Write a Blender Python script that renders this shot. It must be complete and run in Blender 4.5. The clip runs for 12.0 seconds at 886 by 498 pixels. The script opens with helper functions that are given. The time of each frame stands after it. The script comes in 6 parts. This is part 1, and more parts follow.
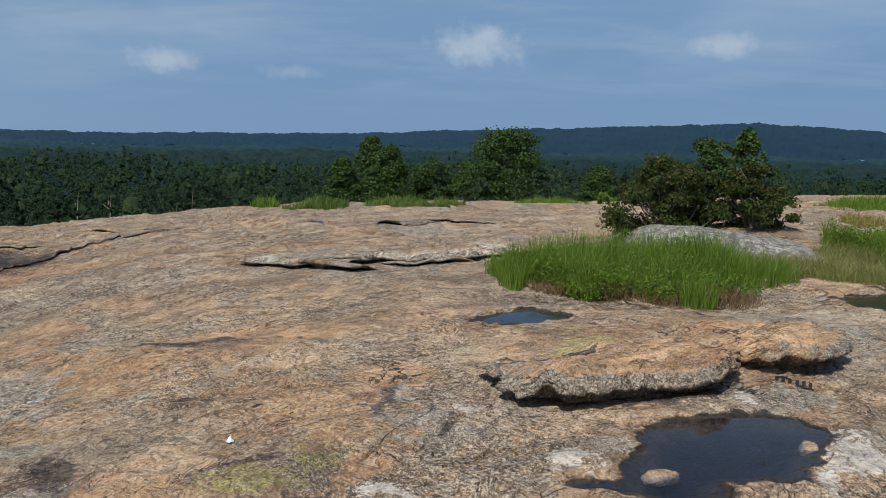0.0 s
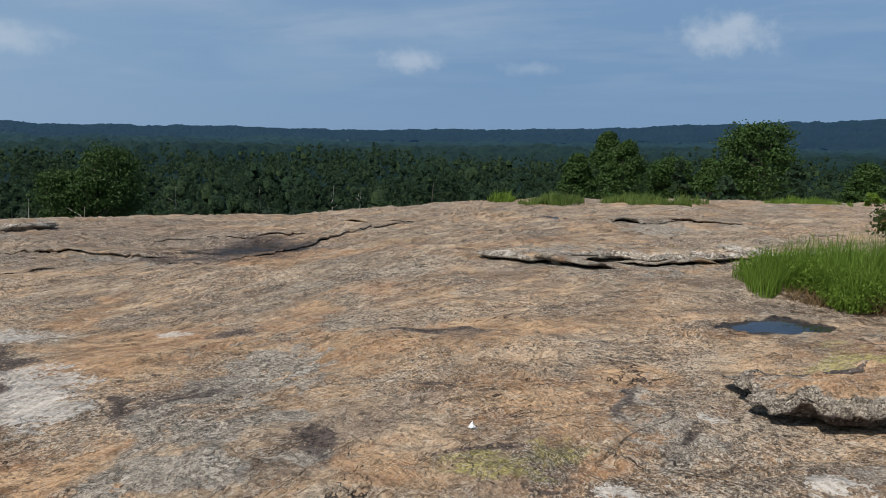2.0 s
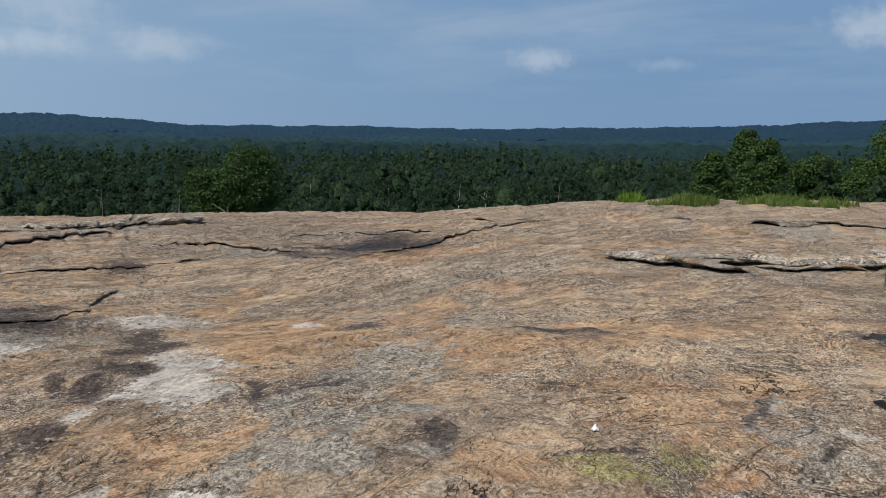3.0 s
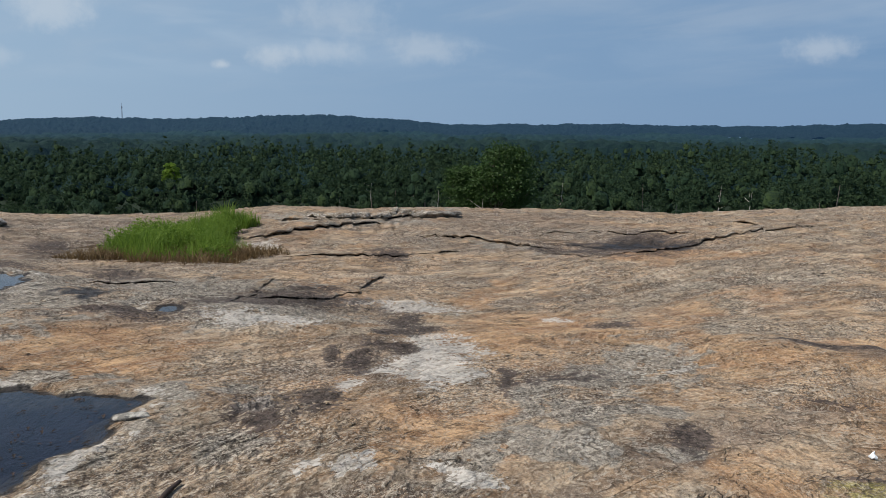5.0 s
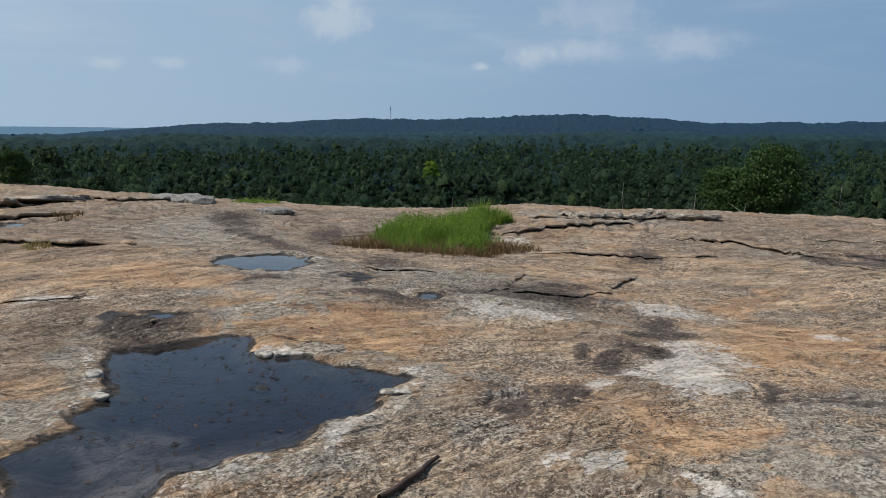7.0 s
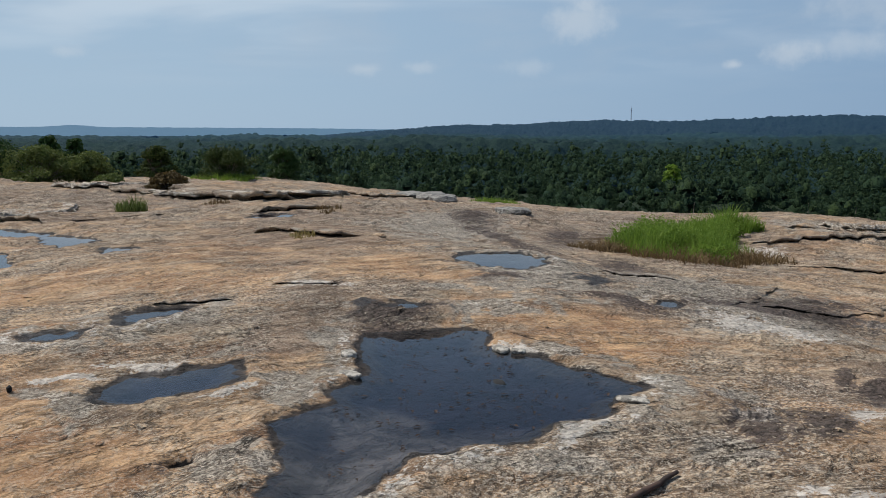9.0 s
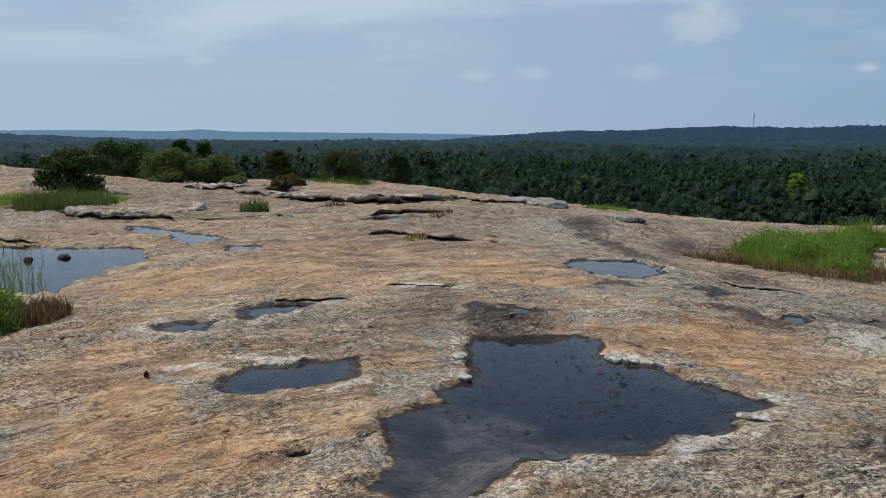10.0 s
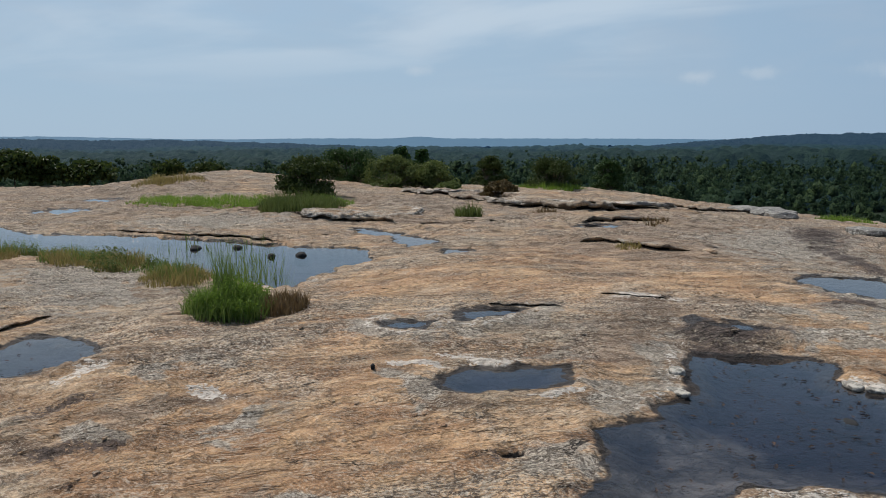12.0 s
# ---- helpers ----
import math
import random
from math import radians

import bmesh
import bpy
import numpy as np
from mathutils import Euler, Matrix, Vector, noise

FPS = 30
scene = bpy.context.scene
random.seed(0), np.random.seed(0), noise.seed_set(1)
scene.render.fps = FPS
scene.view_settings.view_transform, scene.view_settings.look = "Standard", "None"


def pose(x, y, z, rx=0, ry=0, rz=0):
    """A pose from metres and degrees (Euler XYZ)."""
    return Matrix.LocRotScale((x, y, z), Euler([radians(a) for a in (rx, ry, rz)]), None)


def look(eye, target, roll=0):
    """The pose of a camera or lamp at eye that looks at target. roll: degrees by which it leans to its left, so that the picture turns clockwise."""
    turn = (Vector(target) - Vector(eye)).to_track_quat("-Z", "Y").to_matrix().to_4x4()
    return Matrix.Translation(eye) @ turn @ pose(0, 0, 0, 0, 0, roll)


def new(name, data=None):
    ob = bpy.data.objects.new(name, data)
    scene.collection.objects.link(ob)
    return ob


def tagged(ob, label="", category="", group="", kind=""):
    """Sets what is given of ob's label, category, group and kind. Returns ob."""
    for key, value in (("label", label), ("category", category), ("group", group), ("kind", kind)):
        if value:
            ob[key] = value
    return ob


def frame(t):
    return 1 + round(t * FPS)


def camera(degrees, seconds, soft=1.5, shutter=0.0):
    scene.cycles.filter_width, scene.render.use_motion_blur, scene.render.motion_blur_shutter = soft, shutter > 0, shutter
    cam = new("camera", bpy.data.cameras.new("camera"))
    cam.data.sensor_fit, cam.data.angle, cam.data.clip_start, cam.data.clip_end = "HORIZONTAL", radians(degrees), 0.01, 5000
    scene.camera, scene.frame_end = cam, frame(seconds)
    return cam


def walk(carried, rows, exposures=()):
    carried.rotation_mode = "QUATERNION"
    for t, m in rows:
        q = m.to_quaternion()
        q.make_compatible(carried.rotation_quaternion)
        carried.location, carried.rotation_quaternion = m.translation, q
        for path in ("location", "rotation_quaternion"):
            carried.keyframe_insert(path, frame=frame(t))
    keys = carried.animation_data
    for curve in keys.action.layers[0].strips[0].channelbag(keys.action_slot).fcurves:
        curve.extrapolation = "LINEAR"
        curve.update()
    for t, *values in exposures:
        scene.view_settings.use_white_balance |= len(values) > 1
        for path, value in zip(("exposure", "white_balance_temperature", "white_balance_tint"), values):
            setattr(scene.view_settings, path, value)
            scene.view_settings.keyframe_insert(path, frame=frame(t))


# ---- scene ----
cam = camera(60.54, 12.0, soft=0.6)
EYE = 1.55
# seconds, x, y, z over the eye's first height, yaw, pitch, roll
ROWS = [
    (0.0, -0.000, -0.000, 0.000, -0.00, -7.98, 1.32),
    (0.5, -0.032, -0.011, 0.004, 4.27, -8.14, 1.41),
    (1.0, -0.054, -0.026, 0.000, 8.36, -8.25, 1.39),
    (1.5, -0.068, -0.025, 0.003, 12.86, -8.46, 1.24),
    (2.0, -0.074, -0.023, 0.004, 17.47, -8.64, 1.01),
    (2.5, -0.070, -0.027, 0.004, 22.24, -8.76, 0.80),
    (3.0, -0.068, -0.046, 0.001, 26.98, -8.84, 0.70),
    (5.0, -0.060, -0.112, -0.012, 45.84, -9.12, 0.31),
    (5.5, -0.070, -0.126, -0.014, 50.58, -9.17, 0.34),
    (6.0, -0.076, -0.137, -0.015, 55.34, -9.20, 0.27),
    (6.5, -0.073, -0.159, -0.022, 59.96, -9.19, 0.16),
    (7.0, -0.067, -0.174, -0.026, 64.60, -9.20, 0.02),
    (9.0, -0.081, -0.227, -0.033, 82.22, -9.08, 0.03),
    (9.5, -0.080, -0.252, -0.036, 86.32, -8.91, 0.18),
    (10.0, -0.061, -0.267, -0.037, 90.44, -8.69, 0.28),
    (10.5, -0.029, -0.282, -0.031, 94.48, -8.49, 0.31),
    (11.0, -0.008, -0.290, -0.023, 98.55, -8.38, 0.25),
    (11.5, -0.003, -0.303, -0.023, 102.56, -8.27, -0.02),
    (12.0, -0.003, -0.317, -0.021, 106.17, -8.26, -0.25),
]
walk(cam, [(t, pose(x, y, EYE + z, 0, 0, yaw) @ pose(0, 0, 0, 90 + pitch) @ pose(0, 0, 0, 0, 0, roll)) for t, x, y, z, yaw, pitch, roll in ROWS])

# ---- world, sun ----
SUN_AZ, SUN_EL = 150.0, 56.0  # degrees left of +y, and above the horizon
SKY = 0.10
SUN_POWER = 4.3


class Nodes:
    """Short hand for a node tree."""

    def __init__(self, tree):
        self.tree = tree
        tree.nodes.clear()

    def add(self, kind, inputs=(), **props):
        n = self.tree.nodes.new(kind)
        for k, v in props.items():
            setattr(n, k, v)
        for k, v in dict(inputs).items():
            if isinstance(v, bpy.types.NodeSocket):
                self.tree.links.new(v, n.inputs[k])
            elif v is not None:
                n.inputs[k].default_value = v
        return n

    def math(self, op, a, b=0.0, c=0.0, clamp=False):
        return self.add("ShaderNodeMath", {0: a, 1: b, 2: c}, operation=op, use_clamp=clamp).outputs[0]

    def ramp(self, v, lo, hi, a=0.0, b=1.0):
        return self.add("ShaderNodeMapRange", {0: v, 1: lo, 2: hi, 3: a, 4: b}, interpolation_type="SMOOTHSTEP").outputs[0]

    def mix(self, f, a, b, blend="MIX"):
        n = self.add("ShaderNodeMix", {0: f, 6: a, 7: b}, data_type="RGBA", blend_type=blend)
        return n.outputs[2]

    def noise(self, vec, scale, detail=4.0, rough=0.55, distort=0.0):
        return self.add("ShaderNodeTexNoise", {"Vector": vec, "Scale": scale, "Detail": detail, "Roughness": rough, "Distortion": distort}).outputs[0]

    def vmap(self, vec, scale=(1, 1, 1), rot=(0, 0, 0)):
        return self.add("ShaderNodeMapping", {"Vector": vec, "Scale": scale, "Rotation": rot}).outputs[0]


def rgb(r, g, b):
    return (r, g, b, 1.0)


def build_world():
    world = bpy.data.worlds.new("sky")
    scene.world = world
    world.use_nodes = True
    n = Nodes(world.node_tree)
    sky = n.add("ShaderNodeTexSky", sky_type="NISHITA", sun_disc=False, sun_elevation=radians(SUN_EL), sun_rotation=radians(-SUN_AZ % 360),
                altitude=300.0, air_density=1.0, dust_density=0.4, ozone_density=2.0).outputs[0]
    way = n.add("ShaderNodeTexCoord").outputs["Generated"]
    x, y, z = n.add("ShaderNodeSeparateXYZ", {0: way}).outputs
    az = n.math("MULTIPLY", n.math("ARCTAN2", n.math("MULTIPLY", x, -1.0), y), 57.2958)
    el = n.math("MULTIPLY", n.math("ARCSINE", z), 57.2958)
    # summer haze, palest low down and towards the sun
    toward = n.ramp(n.math("COSINE", n.math("MULTIPLY", n.math("SUBTRACT", az, SUN_AZ), 0.0174533)), -0.9, 0.9)
    haze = n.mix(toward, rgb(1.62, 2.85, 4.75), rgb(3.6, 4.95, 6.4))
    sky = n.mix(n.ramp(el, 4.0, 26.0, 0.95, 0.25), sky, haze)
    lift = n.math("ADD", z, 0.12)
    flat = n.add("ShaderNodeCombineXYZ", {0: n.math("DIVIDE", x, lift), 1: n.math("DIVIDE", y, lift), 2: 0.0}).outputs[0]
    # a thin high veil in drawn-out streaks
    veil = n.noise(n.vmap(flat, (0.55, 1.0, 1.0), (0, 0, 0.7)), 1.5, 7.0, 0.55, 0.3)
    veil = n.math("MULTIPLY", n.ramp(veil, 0.42, 0.72), n.ramp(el, 0.5, 8.0))
    sky = n.mix(n.math("MULTIPLY", veil, 0.32), sky, rgb(4.2, 5.0, 6.0))
    # broad soft banks, thicker towards the sun
    bank = n.noise(n.vmap(flat, (1.0, 0.6, 1.0), (0, 0, 2.0)), 0.8, 5.0, 0.5, 0.4)
    bank = n.math("MULTIPLY", n.ramp(bank, 0.45, 0.66), n.math("MULTIPLY", n.ramp(el, 2.0, 9.0), n.math("ADD", n.math("MULTIPLY", toward, 0.55), 0.15)))
    sky = n.mix(bank, sky, rgb(5.6, 6.6, 7.6))
    # small heaped clouds: azimuth, elevation, half width, half height in degrees, density
    puffs = ((-2.2, 7.2, 3.8, 1.6, 0.46), (-19.5, 7.0, 2.4, 1.0, 0.4), (20.0, 5.2, 2.4, 1.1, 0.4), (11.0, 4.8, 2.6, 0.6, 0.2), (58.0, 4.9, 2.2, 1.0, 0.45),
             (54.0, 5.4, 2.6, 1.1, 0.3), (47.0, 5.6, 3.6, 1.2, 0.3), (72.5, 7.6, 3.0, 1.9, 0.45), (72.0, 8.5, 1.2, 0.7, 0.5), (76.0, 4.4, 2.2, 0.7, 0.25), (88.0, 4.2, 1.5, 0.6, 0.35),
             (84.0, 4.4, 1.2, 0.5, 0.3), (53.5, 8.0, 4.5, 1.6, 0.25), (108.0, 5.0, 1.3, 0.5, 0.3), (61.8, 4.3, 0.7, 0.35, 0.5))
    wob = n.math("MULTIPLY", n.math("SUBTRACT", n.noise(way, 38.0, 5.0, 0.6), 0.5), 1.7)
    total = None
    for a, e, w, h, d in puffs:
        u = n.math("DIVIDE", n.math("SUBTRACT", az, a), w)
        v = n.math("DIVIDE", n.math("SUBTRACT", el, e), h)
        q = n.math("ADD", n.math("SQRT", n.math("ADD", n.math("MULTIPLY", u, u), n.math("MULTIPLY", v, v))), wob)
        m = n.ramp(q, 1.15, 0.1, 0.0, d)
        total = m if total is None else n.math("MAXIMUM", total, m)
    sky = n.mix(total, sky, rgb(6.0, 6.6, 7.2))
    back = n.add("ShaderNodeBackground", {"Color": sky, "Strength": SKY})
    n.add("ShaderNodeOutputWorld", {"Surface": back.outputs[0]})


build_world()
sun_way = Vector((-math.sin(radians(SUN_AZ)) * math.cos(radians(SUN_EL)), math.cos(radians(SUN_AZ)) * math.cos(radians(SUN_EL)), math.sin(radians(SUN_EL))))
sun = new("sun", bpy.data.lights.new("sun", "SUN"))
sun.data.energy, sun.data.angle, sun.data.color = SUN_POWER, radians(0.6), (1.0, 0.96, 0.90)
sun.matrix_world = look(sun_way * 50, (0, 0, 0))
scene.view_settings.exposure = 0.0

# ---- materials ----
def material(name, rough=0.8):
    m = bpy.data.materials.new(name)
    m.use_nodes = True
    n = Nodes(m.node_tree)
    bsdf = n.add("ShaderNodeBsdfPrincipled", {"Roughness": rough})
    out = n.add("ShaderNodeOutputMaterial", {"Surface": bsdf.outputs[0]})
    return m, n, bsdf, out


def link(n, a, b):
    n.tree.links.new(a, b)


def rock_material(name, marked):
    """Weathered granite gneiss. marked: reads the stains stored on the ground's vertices."""
    m, n, bsdf, _ = material(name, 0.9)
    pos = n.add("ShaderNodeTexCoord").outputs["Object"]
    x, y, z = n.add("ShaderNodeSeparateXYZ", {0: pos}).outputs
    # across and along the grain, which swings round as it runs over the dome
    west = n.math("MAXIMUM", n.math("MULTIPLY", x, -1.0), 0.0)
    west_near = n.math("MINIMUM", west, 4.0)
    across = n.math("ADD", n.math("MULTIPLY", x, -0.6), n.math("ADD", n.math("MULTIPLY", n.math("MULTIPLY", west_near, west_near), 0.3), n.math("MULTIPLY", n.math("SUBTRACT", west, west_near), 2.4)))
    bend = n.math("MAXIMUM", n.math("MINIMUM", n.math("SUBTRACT", y, 2.0), 2.5), -5.0)
    across = n.math("ADD", across, n.math("ADD", n.math("MULTIPLY", n.math("MULTIPLY", bend, bend), 0.2),
                                          n.math("ADD", n.math("MAXIMUM", n.math("SUBTRACT", y, 4.5), 0.0), n.math("MULTIPLY", n.math("MAXIMUM", n.math("SUBTRACT", -3.0, y), 0.0), 2.0))))
    flow = n.add("ShaderNodeCombineXYZ", {0: n.math("ADD", n.math("MULTIPLY", across, 0.33), z), 1: n.math("MULTIPLY", x, 0.56), 2: n.math("MULTIPLY", y, 0.56)}).outputs[0]
    strata = n.add("ShaderNodeCombineXYZ", {0: n.math("ADD", n.math("MULTIPLY", across, 0.5), z), 1: n.math("MULTIPLY", x, 0.24), 2: n.math("MULTIPLY", y, 0.24)}).outputs[0]
    band = n.noise(strata, 1.7, 6.0, 0.60, 0.9)
    broad = n.noise(pos, 0.42, 3.0)
    hue = n.noise(n.vmap(pos, (1, 1, 1), (0.3, 0.2, 1.1)), 0.7, 4.0, 0.55, 0.6)
    streak = n.noise(flow, 3.4, 8.0, 0.66, 0.7)
    fibre = n.noise(n.vmap(pos, (0.9, 0.7, 1.0), (0, 0, 0.7)), 14.0, 7.0, 0.70, 0.7)
    patch = n.noise(flow, 1.3, 6.0, 0.62, 0.6)
    stain = n.noise(n.vmap(flow, (1, 1, 1), (0.3, 0.2, 0.1)), 1.7, 7.0, 0.66, 0.9)
    mid = n.noise(n.vmap(pos, (1, 0.75, 1)), 3.8, 7.0, 0.64, 0.5)
    pits = n.noise(pos, 7.5, 7.0, 0.68, 0.6)
    specks = n.noise(n.vmap(pos, (1, 0.8, 1)), 34.0, 5.0, 0.68, 0.3)
    grit = n.noise(n.vmap(pos, (1, 0.7, 1), (0, 0, 0.6)), 66.0, 4.0, 0.72)
    crust = n.noise(n.vmap(pos, (1, 1, 1), (0.4, 0, 0.5)), 12.0, 6.0, 0.66, 0.4)
    # warm tan, greyer tan and rusty ground tones that pass into one another
    tan = n.mix(n.ramp(streak, 0.36, 0.64), rgb(0.325, 0.196, 0.104), rgb(0.660, 0.430, 0.244))
    drab = n.mix(n.ramp(streak, 0.36, 0.64), rgb(0.285, 0.196, 0.124), rgb(0.615, 0.450, 0.292))
    rust = n.mix(n.ramp(streak, 0.36, 0.64), rgb(0.300, 0.150, 0.076), rgb(0.590, 0.348, 0.180))
    col = n.mix(n.ramp(hue, 0.42, 0.60), tan, drab)
    col = n.mix(n.ramp(patch, 0.53, 0.63, 0.0, 0.7), col, rust)
    # where the surface is crusted and where it is worn smooth
    zone = n.ramp(n.noise(n.vmap(pos, (1, 1, 1), (0.1, 0.3, 0.4)), 0.75, 5.0, 0.6, 0.4), 0.42, 0.57, 0.20, 1.0)
    grey = n.mix(n.ramp(crust, 0.40, 0.60), rgb(0.20, 0.162, 0.118), rgb(0.49, 0.415, 0.315))
    col = n.mix(n.ramp(n.math("ADD", n.math("MULTIPLY", broad, 0.6), n.math("MULTIPLY", streak, 0.5)), 0.56, 0.65, 0.0, 0.75), col, grey)
    col = n.mix(n.ramp(stain, 0.54, 0.60, 0.0, 0.6), col, rgb(0.15, 0.098, 0.062))
    # darker and paler strata, and cracks that run along them
    col = n.mix(n.ramp(band, 0.53, 0.61, 0.0, 0.68), col, rgb(0.165, 0.112, 0.076))
    col = n.mix(n.ramp(band, 0.43, 0.36, 0.0, 0.5), col, rgb(0.60, 0.465, 0.325))
    ply = n.math("MULTIPLY", n.ramp(n.math("ABSOLUTE", n.math("SUBTRACT", band, 0.505)), 0.007, 0.0015), n.ramp(n.noise(pos, 0.9, 4.0, 0.6), 0.48, 0.56))
    # thin flakes lie one over another: the edges of many shallow steps
    leafed = n.noise(n.vmap(flow, (1, 1, 1), (0.6, 0.1, 0.1)), 2.4, 7.0, 0.62, 0.5)
    tread = n.math("FRACT", n.math("MULTIPLY", leafed, 14.0))
    broken = n.ramp(n.noise(pos, 2.3, 4.0, 0.6), 0.46, 0.56)
    edge = n.math("MULTIPLY", n.ramp(tread, 0.13, 0.02), broken)
    # hair cracks where thin sheets peel
    seam = n.noise(flow, 1.1, 6.0, 0.62, 0.5)
    gate = n.ramp(n.noise(pos, 1.3, 4.0, 0.6), 0.53, 0.61)
    # crinkled rims of peeled scales
    crinkle = n.noise(n.vmap(flow, (1, 1, 1), (0.2, 0.4, 0.3)), 6.5, 7.0, 0.66, 0.9)
    scaly = n.ramp(n.noise(n.vmap(pos, (1, 1, 1), (0.5, 0.2, 0.9)), 1.6, 5.0, 0.62, 0.4), 0.44, 0.56, 0.1, 1.0)
    rim = n.math("MULTIPLY", n.ramp(n.math("ABSOLUTE", n.math("SUBTRACT", crinkle, 0.5)), 0.020, 0.004), scaly)
    gap = n.math("MULTIPLY", n.ramp(n.math("ABSOLUTE", n.math("SUBTRACT", seam, 0.52)), 0.006, 0.001), gate)
    rough = 0.9

    def mark(name, colour, amp, lo, hi, top, by, col):
        a = n.add("ShaderNodeAttribute", attribute_name=name).outputs["Fac"]
        v = n.math("ADD", a, n.math("MULTIPLY", n.math("SUBTRACT", by, 0.5), amp))
        v = n.math("MULTIPLY", n.ramp(v, lo, hi, 0.0, top), n.ramp(a, 0.0, 0.3))
        return v, n.mix(v, col, colour)

    smooth = zone
    if marked:
        rusty = n.mix(n.ramp(streak, 0.36, 0.64), rgb(0.370, 0.196, 0.094), rgb(0.650, 0.400, 0.208))
        worn, col = mark("orange", rusty, 3.0, 0.15, 0.95, 0.85, patch, col)
        smooth = n.math("MULTIPLY", zone, n.math("SUBTRACT", 1.0, n.math("MULTIPLY", worn, 0.75)))
        _, col = mark("umber", n.mix(n.ramp(streak, 0.38, 0.62), rgb(0.125, 0.084, 0.058), rgb(0.34, 0.248, 0.174)), 3.6, 0.05, 0.85, 0.82, patch, col)
        lichen = n.mix(n.ramp(specks, 0.46, 0.55), rgb(0.11, 0.094, 0.076), rgb(0.64, 0.585, 0.495))
        lichen = n.mix(n.ramp(mid, 0.42, 0.58, 0.0, 0.6), lichen, rgb(0.36, 0.31, 0.245))
        _, col = mark("grey", lichen, 4.0, 0.45, 0.85, 0.88, mid, col)
        _, col = mark("yellow", n.mix(n.ramp(specks, 0.42, 0.58), rgb(0.20, 0.165, 0.07), rgb(0.50, 0.43, 0.13)), 4.0, 0.3, 0.9, 0.85, streak, col)
    # dark fibres along the grain, pale crystals between; contrast also stands for relief shade
    col = n.mix(n.math("MULTIPLY", n.ramp(pits, 0.55, 0.61, 0.0, 0.65), smooth), col, rgb(0.10, 0.074, 0.054))
    col = n.mix(n.math("MULTIPLY", n.ramp(fibre, 0.565, 0.590, 0.0, 0.85), n.math("ADD", n.math("MULTIPLY", smooth, 0.75), 0.25)), col, rgb(0.070, 0.044, 0.029))
    col = n.mix(n.math("MULTIPLY", n.ramp(fibre, 0.425, 0.40, 0.0, 0.6), n.math("ADD", n.math("MULTIPLY", smooth, 0.6), 0.4)), col, rgb(0.62, 0.515, 0.395))
    col = n.mix(n.math("MULTIPLY", n.ramp(specks, 0.545, 0.575, 0.0, 0.8), smooth), col, rgb(0.075, 0.058, 0.046))
    col = n.mix(n.math("MULTIPLY", n.ramp(specks, 0.43, 0.40, 0.0, 0.62), smooth), col, rgb(0.62, 0.55, 0.45))
    col = n.mix(n.math("MULTIPLY", n.ramp(grit, 0.525, 0.565, 0.0, 0.72), n.math("ADD", n.math("MULTIPLY", smooth, 0.7), 0.3)), col, rgb(0.12, 0.095, 0.075))
    col = n.mix(n.math("MULTIPLY", n.ramp(grit, 0.46, 0.42, 0.0, 0.62), n.math("ADD", n.math("MULTIPLY", smooth, 0.7), 0.3)), col, rgb(0.66, 0.57, 0.45))
    # rims and steps get dark and pale lines, like shade and highlight on relief
    col = n.mix(n.math("MULTIPLY", rim, 0.22), col, rgb(0.07, 0.05, 0.037))
    col = n.mix(n.math("MULTIPLY", n.math("MULTIPLY", n.ramp(n.math("ABSOLUTE", n.math("SUBTRACT", crinkle, 0.46)), 0.016, 0.004), scaly), 0.5), col, rgb(0.62, 0.53, 0.415))
    col = n.mix(n.math("MULTIPLY", edge, 0.3), col, rgb(0.06, 0.045, 0.035))
    col = n.mix(n.math("MULTIPLY", n.math("MULTIPLY", n.ramp(tread, 0.80, 0.98), broken), 0.4), col, rgb(0.62, 0.52, 0.40))
    col = n.mix(n.math("MULTIPLY", ply, 0.5), col, rgb(0.035, 0.027, 0.021))
    col = n.mix(n.math("MULTIPLY", gap, 0.85), col, rgb(0.03, 0.024, 0.02))
    if marked:
        pale = n.mix(n.ramp(specks, 0.36, 0.56), rgb(0.47, 0.405, 0.335), rgb(0.70, 0.635, 0.555))
        ragged = n.math("ADD", n.math("MULTIPLY", streak, 0.55), n.math("SUBTRACT", n.math("ADD", n.math("MULTIPLY", specks, 0.9), n.math("MULTIPLY", crust, 0.55)), 0.5))
        _, col = mark("pale", pale, 3.2, 0.50, 0.72, 0.85, ragged, col)
        # blackish stains; on the slabs this mark paints shade under the edge
        stain_shade = n.mix(n.ramp(specks, 0.42, 0.60), rgb(0.024, 0.019, 0.018), rgb(0.135, 0.102, 0.086))
        _, col = mark("dark", stain_shade, 3.6, 0.34, 0.85, 0.9, ragged, col)
        wet, col = mark("wet", n.mix(n.ramp(specks, 0.4, 0.6), rgb(0.016, 0.014, 0.013), rgb(0.055, 0.044, 0.037)), 3.0, 0.45, 0.85, 0.95, mid, col)
        _, col = mark("silt", n.mix(n.ramp(mid, 0.4, 0.6), rgb(0.009, 0.009, 0.016), rgb(0.024, 0.022, 0.034)), 1.5, 0.3, 0.9, 1.0, mid, col)
        _, col = mark("mud", n.mix(n.ramp(mid, 0.4, 0.6), rgb(0.13, 0.110, 0.090), rgb(0.235, 0.198, 0.162)), 1.0, 0.2, 1.1, 1.0, mid, col)
        # near-black colour for dirt and shade in undercuts and the small pit
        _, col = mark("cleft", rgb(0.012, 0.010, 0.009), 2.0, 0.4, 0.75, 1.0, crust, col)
        _, col = mark("soil", n.mix(n.ramp(specks, 0.4, 0.6), rgb(0.035, 0.025, 0.015), rgb(0.13, 0.08, 0.045)), 4.0, 0.5, 1.0, 0.95, mid, col)
